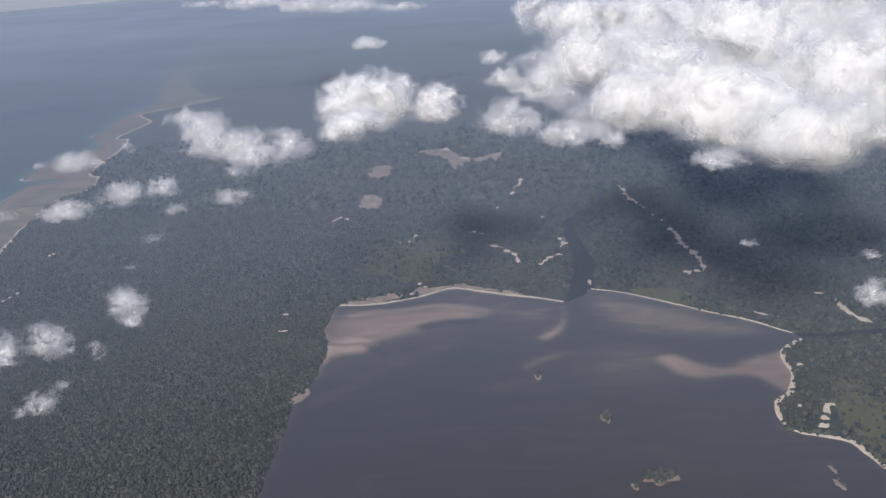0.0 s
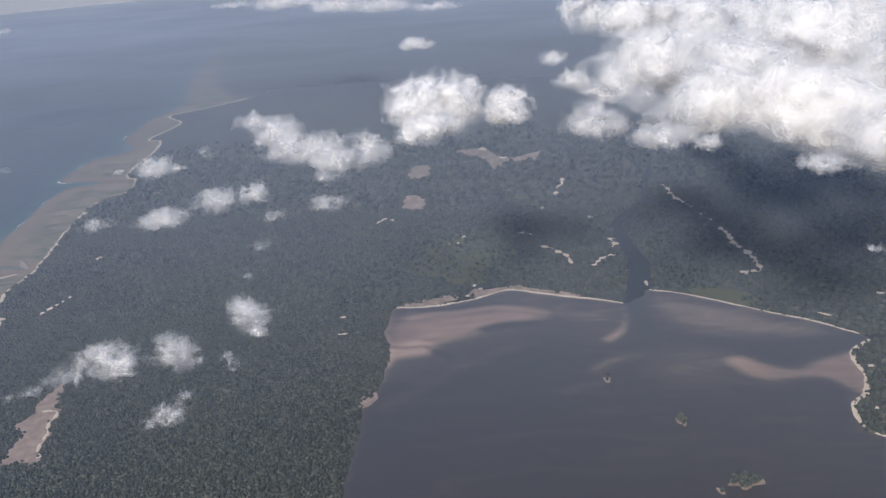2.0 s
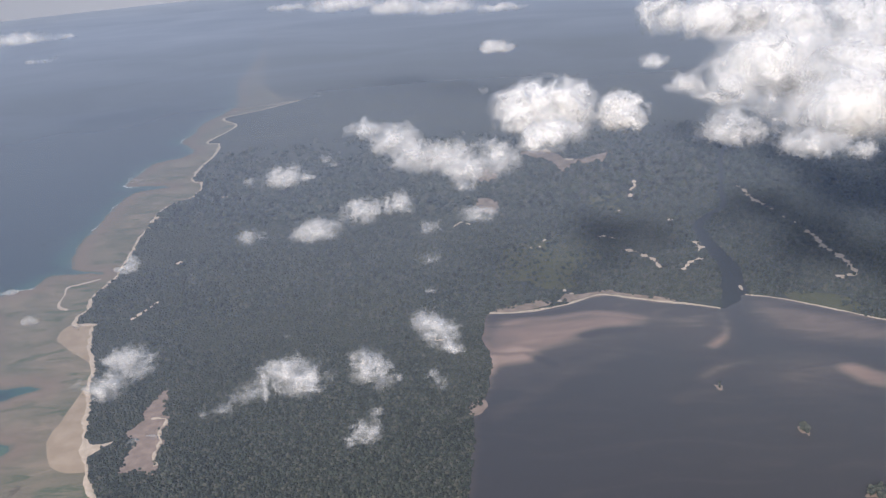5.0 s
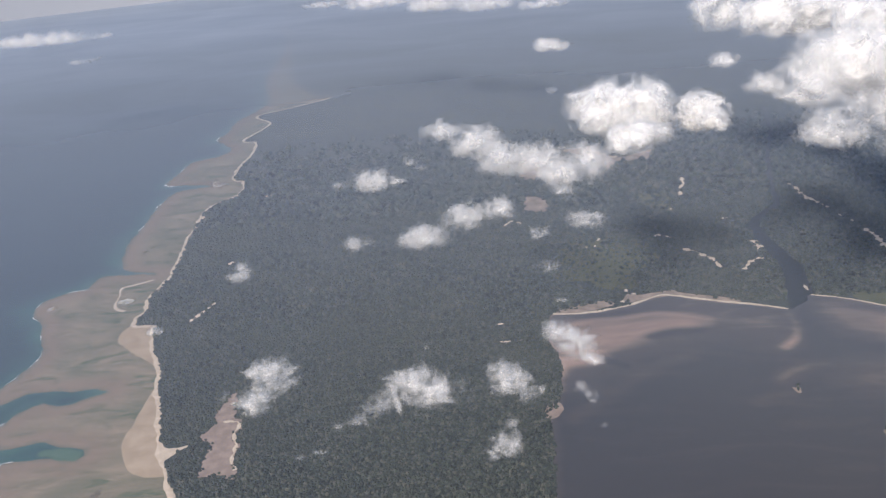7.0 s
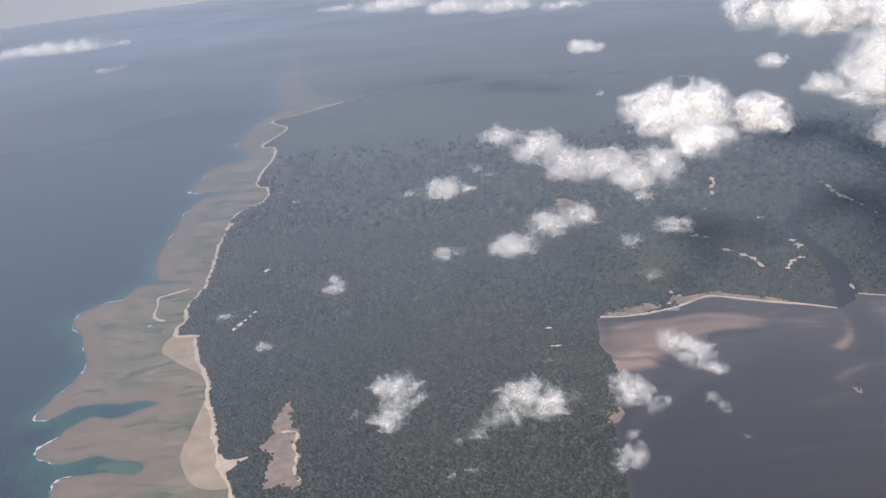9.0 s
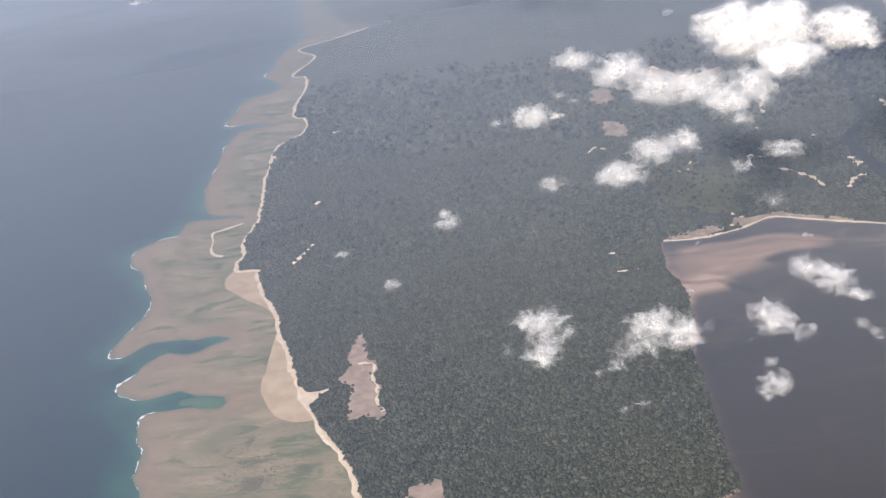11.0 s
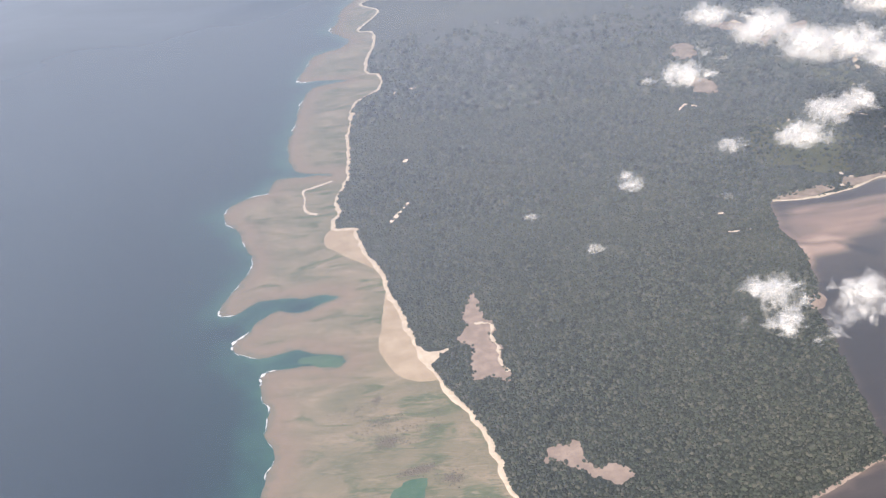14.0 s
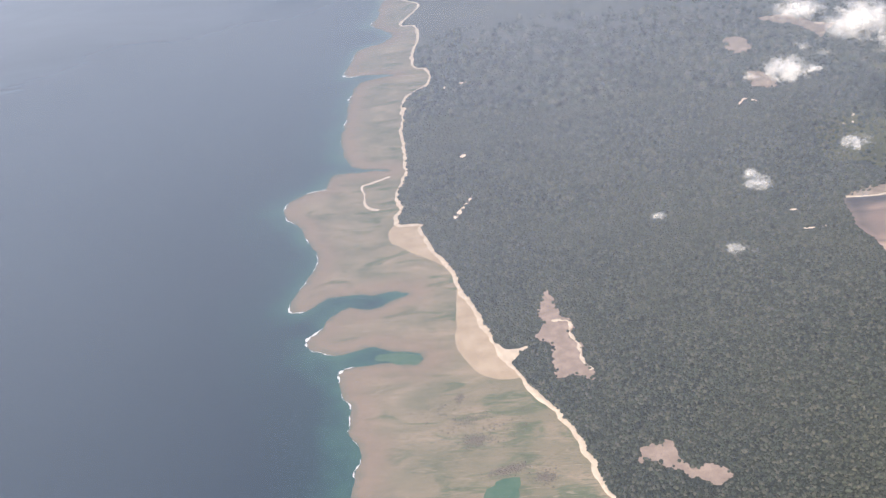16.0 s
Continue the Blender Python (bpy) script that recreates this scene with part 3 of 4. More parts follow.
for key, label, mat in (("long", "long pinkish mud clearing within the forest", MUD), ("bent", "bent sandy clearing within the forest", MUD),
                        ("field", "bare reddish field inland", BARE), ("plot", "bare reddish plot inland", BARE), ("plot_near", "overgrown reddish plot inland", BARE)):
    tagged(sheet("clearing", clearings[key], 1.22, 4, mat, None, 0.3), label, "clearing")
tagged(ribbon("sand_patch", worn(spline([(-398, 600), (-385, 597), (-384, 580), (-379, 567), (-378, 547), (-371, 534)], 2), 1.5, 4), lambda i: 2.2 + 1.4 * math.sin(i * 0.9), 1.62, BEACH, None, 0.2), "bright sand rim of the mud clearing", "sand")
for i, s in enumerate(SPOTS + SPOTS_MORE + SPOTS_POINT):
    tagged(sheet("sand_patch", blob(s[0], s[1], s[2] * 0.8, s[3] * 0.8, s[4], i), 1.20 + 0.002 * i, 3, BEACH, None, 0.2), "small bare sand patch among the trees", "sand", "sand patches among the trees")

for i, (points, half) in enumerate(TRACKS):
    tagged(sheet("sand_track", track_outline(points, half, i), 1.30 + 0.003 * i, 3, BEACH, None, 0.1), "broken track of pale sand through scrub", "track", "sand tracks")
patch("bare_strip", [(-122, 762), (-103, 769), (-85, 777), (-68, 778), (-62, 768), (-86, 758), (-109, 754)], 1.26, 4, BARE, "brown bare strip behind the lake beach", "bare ground", 0.2, 1.2, 6)
patch("bare_strip", [(-52, 778), (-45, 790), (-33, 787), (-13, 791), (-4, 794), (8, 784), (29, 776), (54, 763), (51, 756), (29, 765), (-4, 779), (-23, 776), (-42, 770)], 1.27, 4, BARE, "brown bare ground round the beach settlement", "bare ground", 0.2, 1.2, 6)
patch("meadow", [(-87, 878), (-55, 872), (-38, 850), (-33, 806), (-52, 800), (-73, 809), (-84, 840)], 1.11, 8, GRASS, "olive grassland behind the beach", "meadow", 0.4, 4, 16)
patch("meadow", [(2, 1102), (52, 1072), (66, 1040), (37, 1018), (12, 1056)], 1.11, 8, GRASS, "dull olive clearing in the scrub", "meadow", 0.4, 4, 16)
patch("meadow", [(160, 766), (199, 754), (216, 724), (196, 718), (164, 742)], 1.11, 8, GRASS, "olive scrub behind the curved beach", "meadow", 0.4, 4, 14)
patch("meadow", [(399, 915), (432, 928), (410, 837), (368, 811), (372, 874)], 1.11, 8, GRASS, "olive scrub clearing inland", "meadow", 0.4, 4, 14)


def surf(x, y, reach, width):
    """Broken white water along the reef's rim, about the point given."""
    line = [p + (p - Vector((x + 60, y))).normalized() * 0.6 for p in reef_rim if (p - Vector((x, y))).length < reach]
    line = spline(line, 0.9)
    if len(line) < 4:
        return
    def broad(i):
        fade = math.sin(math.pi * (i + 0.5) / len(line)) ** 0.5
        return max(0.03, width * fade * (0.28 + 1.5 * noise.noise(Vector((i * 0.22, x * 0.13, y * 0.17)))))
    tagged(ribbon("surf", worn(line, 0.7, 2.0, 3.0), broad, 0.30, FOAM, None, 0.25), "broken white line of surf on the reef", "surf", "surf on the reef rim")


for x, y, reach, width in ((-597, 606, 16, 3.4), (-586, 582, 13, 2.2), (-562, 552, 14, 2.6), (-552, 520, 12, 1.4), (-546, 496, 10, 1.3), (-622, 648, 13, 2.4), (-622, 690, 12, 1.3), (-616, 728, 18, 1.5),
                           (-632, 775, 10, 1.2), (-662, 822, 16, 1.5), (-672, 856, 10, 1.8), (-645, 889, 14, 1.4), (-536, 450, 10, 1.2), (-540, 472, 8, 1.0)):
    surf(x, y, reach, width)
for x, y, reach, width in ((-672, 1284, 24, 4.5), (-654, 1175, 22, 4.0), (-645, 1090, 14, 2.5), (-640, 1020, 12, 2.5), (-672, 1556, 24, 5.0), (-676, 1370, 16, 3.0)):
    surf(x, y, reach, width)


# ---- forest ----
NO_TREES = [arr(lake_line)] + [arr(c) for c in clearings.values()] + [arr(blob(s[0], s[1] - 1.5, s[2] + 1.5, s[3] + 2.0, s[4], i)) for i, s in enumerate(SPOTS + SPOTS_MORE + SPOTS_POINT)] + [arr(track_outline([(x, y - 1.6) for x, y in points], half + 1.8, i)) for i, (points, half) in enumerate(TRACKS)] + [np.array([(-122, 758), (-103, 764), (-85, 772), (-66, 774), (-60, 764), (-86, 752), (-109, 748)], float), np.array([(-52, 776), (-45, 788), (-13, 789), (-4, 792), (29, 774), (54, 761), (51, 752), (-4, 774), (-42, 766)], float)] + [np.array([(-448, 580), (-434, 571), (-413, 572), (-421, 560), (-425, 548), (-434, 548)], float)]
LAND = arr(land_line)


def wooded(pts, margin):
    ok = inside(LAND, pts)
    ragged = np.random.default_rng(77).uniform(0, 1, len(pts)) ** 2.2
    ok &= ~inside(NO_TREES[0], pts)
    for poly in NO_TREES[1:]:
        i = np.nonzero(inside(poly, pts))[0]
        ok[i] &= distance(poly, pts[i]) < 2.6 * ragged[i]
    for poly in NO_TREES[1:]:
        close = ok & (abs(pts[:, 0] - poly[:, 0].mean()) < np.ptp(poly[:, 0]) + 5) & (abs(pts[:, 1] - poly[:, 1].mean()) < np.ptp(poly[:, 1]) + 5)
        i = np.nonzero(close)[0]
        gap = distance(poly, pts[i])
        ok[i] &= (gap > np.where(pts[i][:, 1] < poly[:, 1].mean(), 1.8, 0.4)) | (ragged[i] > 0.55)
    ok[ok] &= distance(arr(RIVER), pts[ok], False) > np.interp(pts[ok][:, 1], [740, 1000], [13, 5])
    ok[ok] &= distance(arr(BROOK), pts[ok], False) > 4
    ok[ok] &= distance(arr(coast)[::2], pts[ok], False) > margin
    return ok


def openness(pts):
    """Scrub with few trees north of the lake and on the east point, close forest elsewhere."""
    def bump(x, y, a, b):
        return np.exp(-((pts[:, 0] - x) / a) ** 2 - ((pts[:, 1] - y) / b) ** 2)
    field = np.array([noise.noise(Vector((x / 70, y / 70, 3))) for x, y in pts])
    return np.clip(0.75 * bump(-60, 880, 70, 90) + 0.7 * bump(-60, 835, 30, 40) + 0.75 * bump(34, 1060, 32, 40) + 0.7 * bump(188, 742, 32, 26) + 0.7 * bump(400, 870, 34, 60) + 0.8 * bump(275, 520, 35, 60) + 0.55 * bump(170, 830, 60, 60) + 0.5 * bump(90, 1180, 90, 60) + 0.45 * field - 0.08, 0, 0.86)


def wood(name, low, high, gap, size, label):
    rng = np.random.default_rng(int(gap * 100))
    gx, gy = np.meshgrid(np.arange(low[0], high[0], gap), np.arange(low[1], high[1], gap))
    gx = gx + (np.arange(gx.shape[0]) % 2)[:, None] * gap / 2
    pts = np.c_[gx.ravel(), gy.ravel()] + rng.uniform(-0.45, 0.45, (gx.size, 2)) * gap
    pts = pts[wooded(pts, size * 0.5)]
    drift = np.array([noise.noise(Vector((x / 45, y / 45, 9))) for x, y in pts])
    thin = np.clip((pts[:, 1] - 1150 + 160 * drift) / 330, 0, 1)
    pts = pts[rng.uniform(0, 1, len(pts)) > np.maximum(openness(pts), thin)]
    r = size * rng.uniform(0.55, 1.15, len(pts)) * (1 + 0.35 * (rng.uniform(0, 1, len(pts)) > 0.93))
    z = 0.8 + r * rng.uniform(0.3, 0.95, len(pts))
    v, f = lumps(CROWN_V, CROWN_F, np.c_[pts, z], r, rng.uniform(0.65, 1.15, len(pts)), rng, 0.40)
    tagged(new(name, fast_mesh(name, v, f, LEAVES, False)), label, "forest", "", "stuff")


wood("forest", (-545, 380), (-60, 760), 2.05, 1.32, "dense dark green rainforest canopy beside the beach")
wood("forest", (-560, 760), (480, 1060), 2.9, 1.85, "green forest and scrub north of the lake")
wood("forest", (200, 380), (480, 760), 3.0, 1.8, "scattered green trees on the sandy point")
wood("forest", (-360, -150), (300, 380), 6.5, 3.6, "forest canopy further along the coast")
wood("forest", (-600, 1060), (800, 1480), 6.0, 3.8, "distant dark green forest canopy")
wood("forest", (480, 600), (900, 1060), 6.0, 3.8, "distant dark green forest canopy")


# ---- islets in the lake ----
def islet(x, y, a, b, turn, trees, seed, label):
    base = new("islet")
    base.location = (x, y, 1.25)
    rim = worn([p - Vector((x, y)) for p in spline(blob(x, y, a, b, turn, seed, 12), 1.0, True)], 0.5, 3, seed)
    part = sheet("sand_rim", rim, 0.1, 1.5, MUD, base, 0.6)
    part["label"] = "pinkish sandy rim"
    rng = np.random.default_rng(seed)
    pts = np.array([(q.x, q.y) for q in rim])
    spread = rng.uniform(-1, 1, (trees * 4, 2)) * (a, b)
    spread = spread[inside(pts * 0.9 + (0, 0.5), spread)][:trees]
    for i, (px, py) in enumerate(spread):
        r = rng.uniform(1.2, 2.1)
        v, f = lumps(CROWN_V, CROWN_F, np.array([(px + rng.normal(0, 0.5), py + rng.normal(0, 0.5), 1.8 + rng.uniform(0, 1.2)) for _ in range(4)]), r * rng.uniform(0.5, 0.9, 4), rng.uniform(0.8, 1.2, 4), rng, 0.32)
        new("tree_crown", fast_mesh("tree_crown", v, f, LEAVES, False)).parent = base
        bm = bmesh.new()
        bmesh.ops.create_cone(bm, cap_ends=True, segments=6, radius1=0.22, radius2=0.12, depth=2.2, matrix=Matrix.Translation((px, py, 1.1)))
        me = bpy.data.meshes.new("tree_trunk")
        bm.to_mesh(me), bm.free()
        me.materials.append(BARK)
        new("tree_trunk", me).parent = base
    tagged(base, label, "islet", "islets in the lake")


islet(118, 464, 9.5, 7.5, 10, 60, 3, "round wooded islet with a pale sandy rim")
islet(96, 537, 3.2, 7, 0, 16, 4, "small wooded islet with a sandy tip")
islet(53, 601, 3, 5, 25, 2, 5, "tiny sandbank islet in the lake")
islet(100, 456, 2, 3, 20, 1, 6, "tiny sandbank beside the wooded islet")
islet(228, 465, 1.5, 4, 10, 1, 7, "thin sandbank islet off the point")
islet(226, 449, 2, 6, 10, 2, 8, "thin sandbank islet off the point")


# ---- clouds ----
def lattice_noise(p, seed):
    """Smooth noise between -1 and 1 at each row of p."""
    table = np.random.default_rng(seed).uniform(-1, 1, 4096)
    i = np.floor(p).astype(np.int64)
    u = p - i
    u = u * u * u * (u * (u * 6 - 15) + 10)
    total = np.zeros(len(p))
    for dx in (0, 1):
        for dy in (0, 1):
            for dz in (0, 1):
                key = (i[:, 0] + dx) * 73 + (i[:, 1] + dy) * 1171 + (i[:, 2] + dz) * 2633
                weight = np.abs(1 - dx - u[:, 0]) * np.abs(1 - dy - u[:, 1]) * np.abs(1 - dz - u[:, 2])
                total += weight * table[(key ^ (key >> 5)) % 4096]
    return total


def billows(p, size, seed, fall):
    """Rounded heaps at four scales: peaks outside, creases between them."""
    total, gain = np.zeros(len(p)), 1.0
    for k in range(4):
        total += gain * (0.42 - 1.3 * np.abs(lattice_noise(p / size * 2.07 ** k + 11.3 * k, seed + k)))
        gain *= fall
    return total


def surface_nets(field, level):
    """The closed surface on which a field on a grid takes the level: points in grid steps, and quads."""
    s = field > level
    corners = [(a, b, c) for a in (0, 1) for b in (0, 1) for c in (0, 1)]
    nx, ny, nz = field.shape

    def cut(g, a, b, c):
        return g[a:nx - 1 + a, b:ny - 1 + b, c:nz - 1 + c]
    count = sum(cut(s, *k).astype(np.int8) for k in corners)
    live = (count > 0) & (count < 8)
    if not live.any():
        return None
    index = np.full(live.shape, -1)
    index[live] = np.arange(live.sum())
    base = np.argwhere(live).astype(float)
    total, hits = np.zeros_like(base), np.zeros(len(base))
    for k in corners:
        for axis_of in range(3):
            if k[axis_of]:
                continue
            q = tuple(v + (i == axis_of) for i, v in enumerate(k))
            f0, f1 = cut(field, *k)[live], cut(field, *q)[live]
            cross = (f0 > level) != (f1 > level)
            u = np.where(cross, (level - f0) / np.where(cross, f1 - f0, 1), 0)
            where = np.array(k, float)[None] + np.eye(3)[axis_of][None] * u[:, None]
            total += np.where(cross[:, None], where, 0)
            hits += cross
    points = base + total / hits[:, None]
    quads = []
    for axis_of in range(3):
        b, c = (axis_of + 1) % 3, (axis_of + 2) % 3
        lo, hi = [slice(1, -1)] * 3, [slice(1, -1)] * 3
        lo[axis_of], hi[axis_of] = slice(0, -1), slice(1, None)
        s0, s1 = s[tuple(lo)], s[tuple(hi)]
        for first, way in ((s0 & ~s1, 1), (s1 & ~s0, -1)):
            at = np.argwhere(first)
            at[:, b] += 1
            at[:, c] += 1
            ring = []
            for db, dc in ((-1, -1), (0, -1), (0, 0), (-1, 0))[::way]:
                q = at.copy()
                q[:, b] += db
                q[:, c] += dc
                ring.append(index[q[:, 0], q[:, 1], q[:, 2]])
            quads.append(np.stack(ring, 1))
    return points, np.concatenate(quads)


SHELLS = ((0.00, 0.035), (0.07, 0.055), (0.15, 0.085), (0.25, 0.13), (0.37, 0.19), (0.52, 0.32))
BANK_SHELLS = ((0.00, 0.04), (0.05, 0.06), (0.10, 0.10), (0.15, 0.17), (0.21, 0.28), (0.28, 0.44), (0.38, 0.62))


def cloud(lobes, height=212, label="small ragged white cumulus cloud"):
    """A cumulus as shells of vapour, one within the other, from a thin outer mist to a dense heart. Lobes: x, y, half width, half height, density."""
    global cloud_seed
    cloud_seed += 1
    bank = max(lobe[4] for lobe in lobes) > 0.88 and "distant" not in label
    a = np.array(lobes, float)
    reach = a[:, 2:3] * (1.75, 1.75)
    lo, hi = (a[:, :2] - reach).min(0), (a[:, :2] + reach).max(0)
    tall = a[:, 3].max() * 1.9
    small = float(np.median(np.minimum(a[:, 2], 1.7 * a[:, 3])))
    gap = max(0.55, small / 13, ((hi[0] - lo[0]) * (hi[1] - lo[1]) * 1.6 * tall / 700000) ** (1 / 3))
    axes = np.arange(lo[0], hi[0], gap), np.arange(lo[1], hi[1], gap), np.arange(height - tall * 0.7, height + tall, gap)
    grid = np.stack(np.meshgrid(*axes, indexing="ij"), -1)
    p = grid.reshape(-1, 3)
    field = np.full(len(p), -3.0)
    for x, y, w, h, thick in lobes:
        z = (p[:, 2] - height) / h
        z = np.where(z < 0, z * 1.5, z)
        d = np.sqrt(((p[:, 0] - x) / w) ** 2 + ((p[:, 1] - y) / w) ** 2 + z ** 2)
        f = (0.80 * thick - 0.04 if bank else 0.80 * thick - 0.13) - 0.58 * d
        field = np.logaddexp(field * 9, f * 9) / 9
    near = field > -0.75
    q = p[near]
    wind = np.stack([lattice_noise(q / (small * 0.9) + k, cloud_seed * 7 + k) for k in (1, 2, 3)], 1)
    q = q + wind * small * (0.28 if bank else 0.46)
    field[near] += (0.44 if bank else 0.56) * billows(q * (1, 1, 1.15), small * (1.0 if bank else 0.8), cloud_seed * 13, 0.44 if bank else 0.56)
    field[~near] = -3
    field = field.reshape(grid.shape[:3])
    for side in range(3):
        edge = [slice(None)] * 3
        for end in (0, -1):
            edge[side] = end
            field[tuple(edge)] = -3
    v, f, d, start = [], [], [], 0
    for level, dense in BANK_SHELLS if bank else SHELLS:
        found = surface_nets(field, level)
        if found is None:
            break
        points, quads = found
        v.append(points * gap + (lo[0], lo[1], height - tall * 0.7))
        f.append(np.concatenate([quads[:, [0, 1, 2]], quads[:, [0, 2, 3]]]) + start)
        d.append(np.full(len(points), dense))
        start += len(points)
    if not v:
        return None
    me = fast_mesh("cloud", np.concatenate(v), np.concatenate(f), CLOUD_BANK if bank else CLOUD, True)
    me.attributes.new("vapour", "FLOAT", "POINT").data.foreach_set("value", np.concatenate(d).astype(np.float32))
    return tagged(new("cloud", me), label, "cloud", "clouds")


cloud_seed = 100
cloud([(-70, 664, 26.4, 18.5, 1), (-82, 698, 20.7, 12.9, 0.9), (-54, 679, 18.9, 15.7, 1), (-72, 594, 23.7, 9.9, 0.8), (-83, 597, 11.9, 7.9, 0.6)])
cloud([(-14, 646, 15.1, 12.9, 0.9), (-17, 688, 9.1, 6.9, 0.8), (-12, 618, 9.1, 7.5, 0.8)])
cloud([(-206, 652, 15.7, 8.7, 0.75), (-181, 608, 15.5, 12.2, 0.85), (-163, 566, 17.1, 9.5, 0.8), (-142, 553, 16.7, 10.4, 0.8), (-112, 546, 13.9, 10.2, 0.86), (-126, 524, 15.8, 8.8, 0.8), (-133, 490, 9.9, 5.9, 0.6), (-171, 547, 18.4, 5.5, 0.4)])
cloud([(-246, 537, 12.6, 6.7, 0.75), (-231, 533, 8.1, 2.9, 0.5), (-267, 531, 9.3, 3.7, 0.35)])
cloud([(-187, 458, 12.0, 6.9, 0.75), (-167, 468, 8.3, 5.7, 0.85), (-207, 432, 12.1, 5.4, 0.75), (-218, 428, 7.5, 3.6, 0.5), (-237, 429, 8.6, 3.7, 0.45), (-118, 445, 10.6, 4.2, 0.4), (-253, 416, 7.5, 3.0, 0.25)])
cloud([(-211, 337, 10.7, 6.4, 0.75), (-200, 329, 9.5, 6.5, 0.76), (-219, 321, 13.7, 5.0, 0.45), (-233, 310, 11.1, 2.9, 0.35)], 182)
cloud([(-170, 312, 8.3, 6.5, 0.78), (-162, 302, 6.7, 4.5, 0.6)], 196)
cloud([(-172, 298, 6.4, 5.1, 0.7), (-169, 312, 4.3, 4.7, 0.5), (-177, 292, 5.0, 2.3, 0.5)], 175)
cloud([(-147, 340, 7.3, 5.3, 0.7), (-141, 328, 7.5, 5.9, 0.8), (-136, 315, 5.7, 3.2, 0.6), (-143, 294, 5.4, 3.5, 0.35)], 201)
cloud([(-140, 289, 5.6, 4.7, 0.4), (-139, 270, 3.7, 3.7, 0.3), (-184, 293, 5.6, 3.0, 0.4), (-237, 260, 3.6, 2.8, 0.4), (-307, 356, 4.7, 3.6, 0.3)], 201, "thin wisp of grey-white cloud")
cloud([(-232, 246, 5.1, 4.1, 0.25), (-243, 375, 3.3, 2.2, 0.3), (-145, 347, 4.9, 2.0, 0.35)], 212, "thin wisp of grey-white cloud")
cloud([(-149, 391, 12.2, 3.8, 0.22), (-202, 312, 6.9, 3.7, 0.22), (-245, 331, 5.0, 2.0, 0.25), (-246, 427, 9.2, 3.7, 0.25), (-217, 558, 11.4, 3.8, 0.25), (-114, 767, 12.1, 7.1, 0.3), (-189, 348, 10.0, 3.5, 0.15), (-54, 425, 14.5, 4.7, 0.15)], 212, "faint veil of drifting cloud vapour")
cloud([(-356, 440, 11.9, 4.2, 0.2), (-350, 555, 14.7, 5.1, 0.2), (-379, 370, 7.8, 2.6, 0.15), (-290, 272, 6.0, 2.8, 0.18), (-225, 578, 15.3, 5.4, 0.3), (-147, 426, 15.1, 6.1, 0.35), (-146, 385, 11.2, 3.9, 0.4), (-125, 442, 11.1, 5.7, 0.6)], 212, "faint veil of drifting cloud vapour")
cloud([(-94, 1003, 17.3, 6.6, 0.8), (-103, 1030, 9.5, 5.5, 0.8)])
cloud([(-297, 397, 6.5, 3.2, 0.72), (-298, 406, 3.9, 3.3, 0.7), (-244, 428, 8.1, 5.8, 0.5), (-258, 375, 3.6, 4.1, 0.4)])
cloud([(-319, 341, 5.7, 3.6, 0.4), (-345, 374, 5.7, 2.1, 0.4), (-251, 329, 4.2, 1.6, 0.35)], 212, "thin wisp of grey-white cloud")
cloud([(-257, 296, 9.0, 5.6, 0.75), (-264, 301, 7.6, 3.9, 0.6), (-261, 278, 6.5, 5.3, 0.75), (-275, 284, 3.7, 2.5, 0.5)])
cloud([(-238, 244, 3.4, 2.3, 0.35), (-290, 272, 4.4, 2.4, 0.15)], 212, "thin wisp of grey-white cloud")
cloud([(-930, 1479, 62.0, 14.9, 0.56), (-870, 1482, 46.0, 13.0, 0.54), (-990, 1471, 54.2, 13.0, 0.45), (-710, 1192, 28.7, 6.8, 0.48), (-801, 1464, 30.9, 8.2, 0.45)], 212, "distant low bank of white cloud")
cloud([(-362, 1659, 61.2, 15.6, 0.72), (-250, 1541, 46.1, 16.4, 0.76), (-164, 1473, 48.6, 13.6, 0.72), (-77, 1405, 36.9, 9.2, 0.7), (-465, 1689, 45.9, 11.5, 0.5), (-213, 1245, 11.6, 3.3, 0.5)], 212, "distant low bank of white cloud")
cloud([(117, 336, 7.0, 3.5, 0.35), (145, 281, 8.1, 6.3, 0.6), (160, 317, 6.0, 3.5, 0.4)], 212, "thin wisp of grey-white cloud")
cloud([(65, 643, 21.5, 19.3, 0.9), (116, 700, 35.3, 25.9, 1), (113, 568, 34.8, 19.3, 1), (143, 618, 33.8, 29.6, 1)], 225, "large bright white cumulus cloud bank")
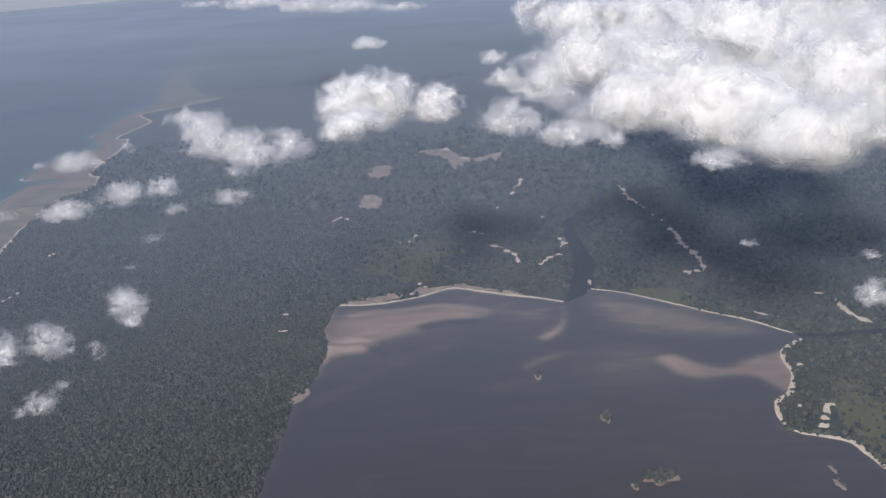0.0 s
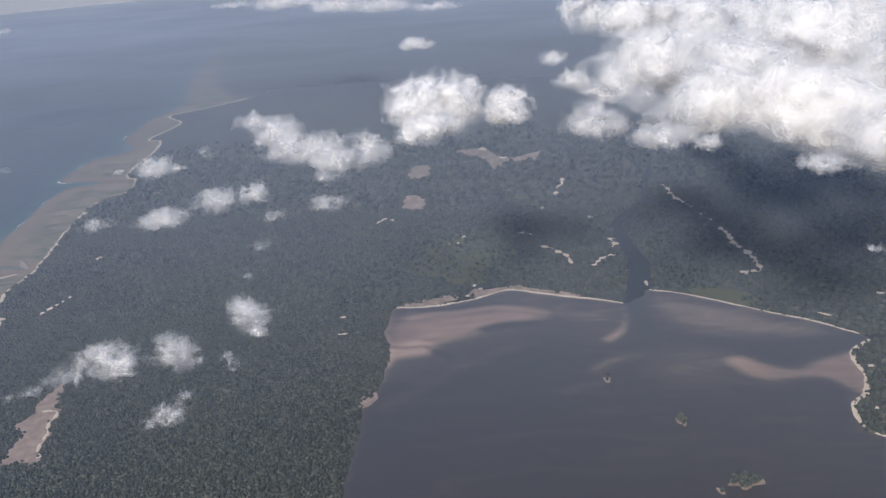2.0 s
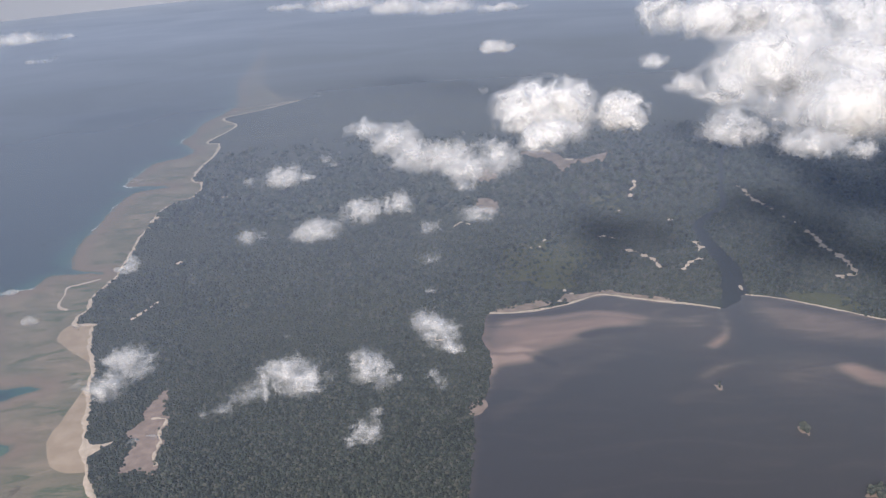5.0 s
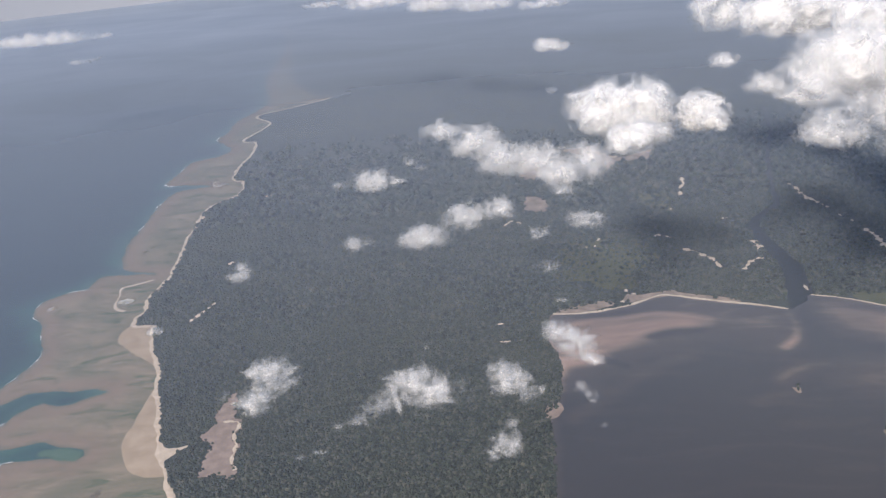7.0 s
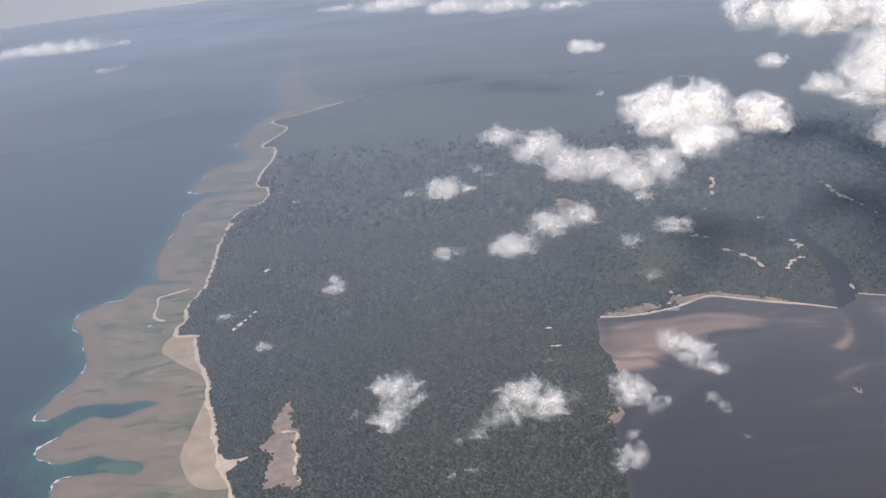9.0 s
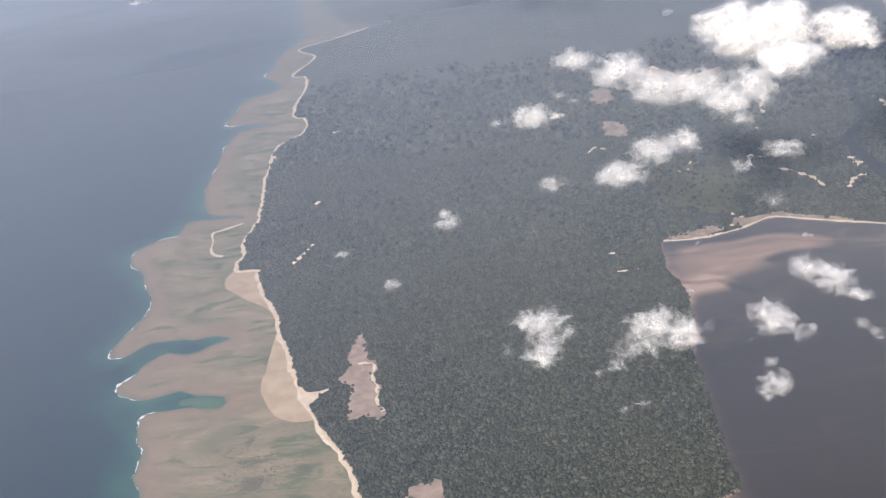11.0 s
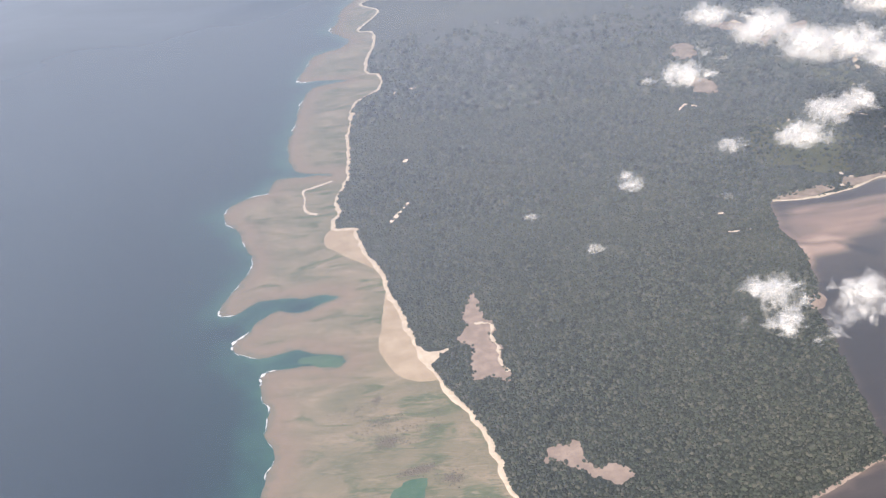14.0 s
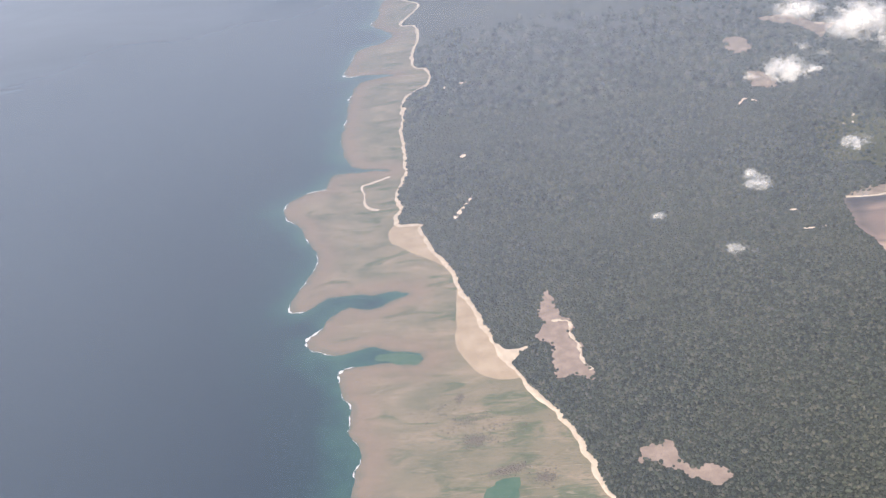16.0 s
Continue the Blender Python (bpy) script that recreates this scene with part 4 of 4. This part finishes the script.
cloud([(103, 1068, 25.4, 25.4, 0.85), (151, 987, 39.4, 22.4, 0.9), (201, 1017, 34.1, 24.5, 0.95), (214, 907, 30.7, 24.6, 1)], 225, "large bright white cumulus cloud bank")
cloud([(221, 784, 37.7, 35.0, 1), (238, 713, 44.8, 37.3, 1), (186, 530, 37.6, 26.3, 1), (189, 457, 30.0, 16.7, 1), (157, 538, 22.5, 22.5, 1)], 225, "large bright white cumulus cloud bank")
cloud([(336, 809, 46.3, 52.1, 1), (256, 564, 37.2, 33.0, 1), (216, 451, 27.0, 15.2, 1), (303, 569, 38.7, 38.7, 1), (337, 705, 25.9, 31.0, 1)], 225, "large bright white cumulus cloud bank")

for lobes in ([(34, 529, 16.0, 11.4, 0.86), (28, 536, 9, 8, 0.7)], [(35, 773, 12.3, 7.2, 0.8)], [(37, 675, 13.5, 9.0, 0.78), (46, 660, 9, 9, 0.7)], [(65, 486, 16.5, 6.6, 0.82), (85, 468, 6.5, 5.8, 0.86)], [(129, 418, 11.9, 4.8, 0.84)]):
    cloud(lobes, 225, "ragged white cloud beside the cumulus bank")

# ---- painted haze sheet over the far distance ----
def build_haze_sheet():
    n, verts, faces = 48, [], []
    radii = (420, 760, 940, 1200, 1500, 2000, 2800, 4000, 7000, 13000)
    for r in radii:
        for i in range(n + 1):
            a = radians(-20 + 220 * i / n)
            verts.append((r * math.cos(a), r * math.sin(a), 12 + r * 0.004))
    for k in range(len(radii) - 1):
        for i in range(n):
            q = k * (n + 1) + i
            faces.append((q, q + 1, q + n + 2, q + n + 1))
    ob = put("haze", verts, faces, HAZE_SHEET, None, True)
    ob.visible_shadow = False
    tagged(ob, "thin sheet painted as blue-grey haze over the far coast", "haze", "", "structure")


build_haze_sheet()


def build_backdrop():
    """Added ring wall in pale haze colour, closing the distance below the horizon."""
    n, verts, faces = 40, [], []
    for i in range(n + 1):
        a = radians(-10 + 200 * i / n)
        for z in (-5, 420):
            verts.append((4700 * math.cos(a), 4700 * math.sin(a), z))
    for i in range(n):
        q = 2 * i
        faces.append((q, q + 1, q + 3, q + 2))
    tagged(put("backdrop", verts, faces, FAR, None, True), "pale backdrop wall painted as blue-grey horizon haze", "haze", "", "structure")


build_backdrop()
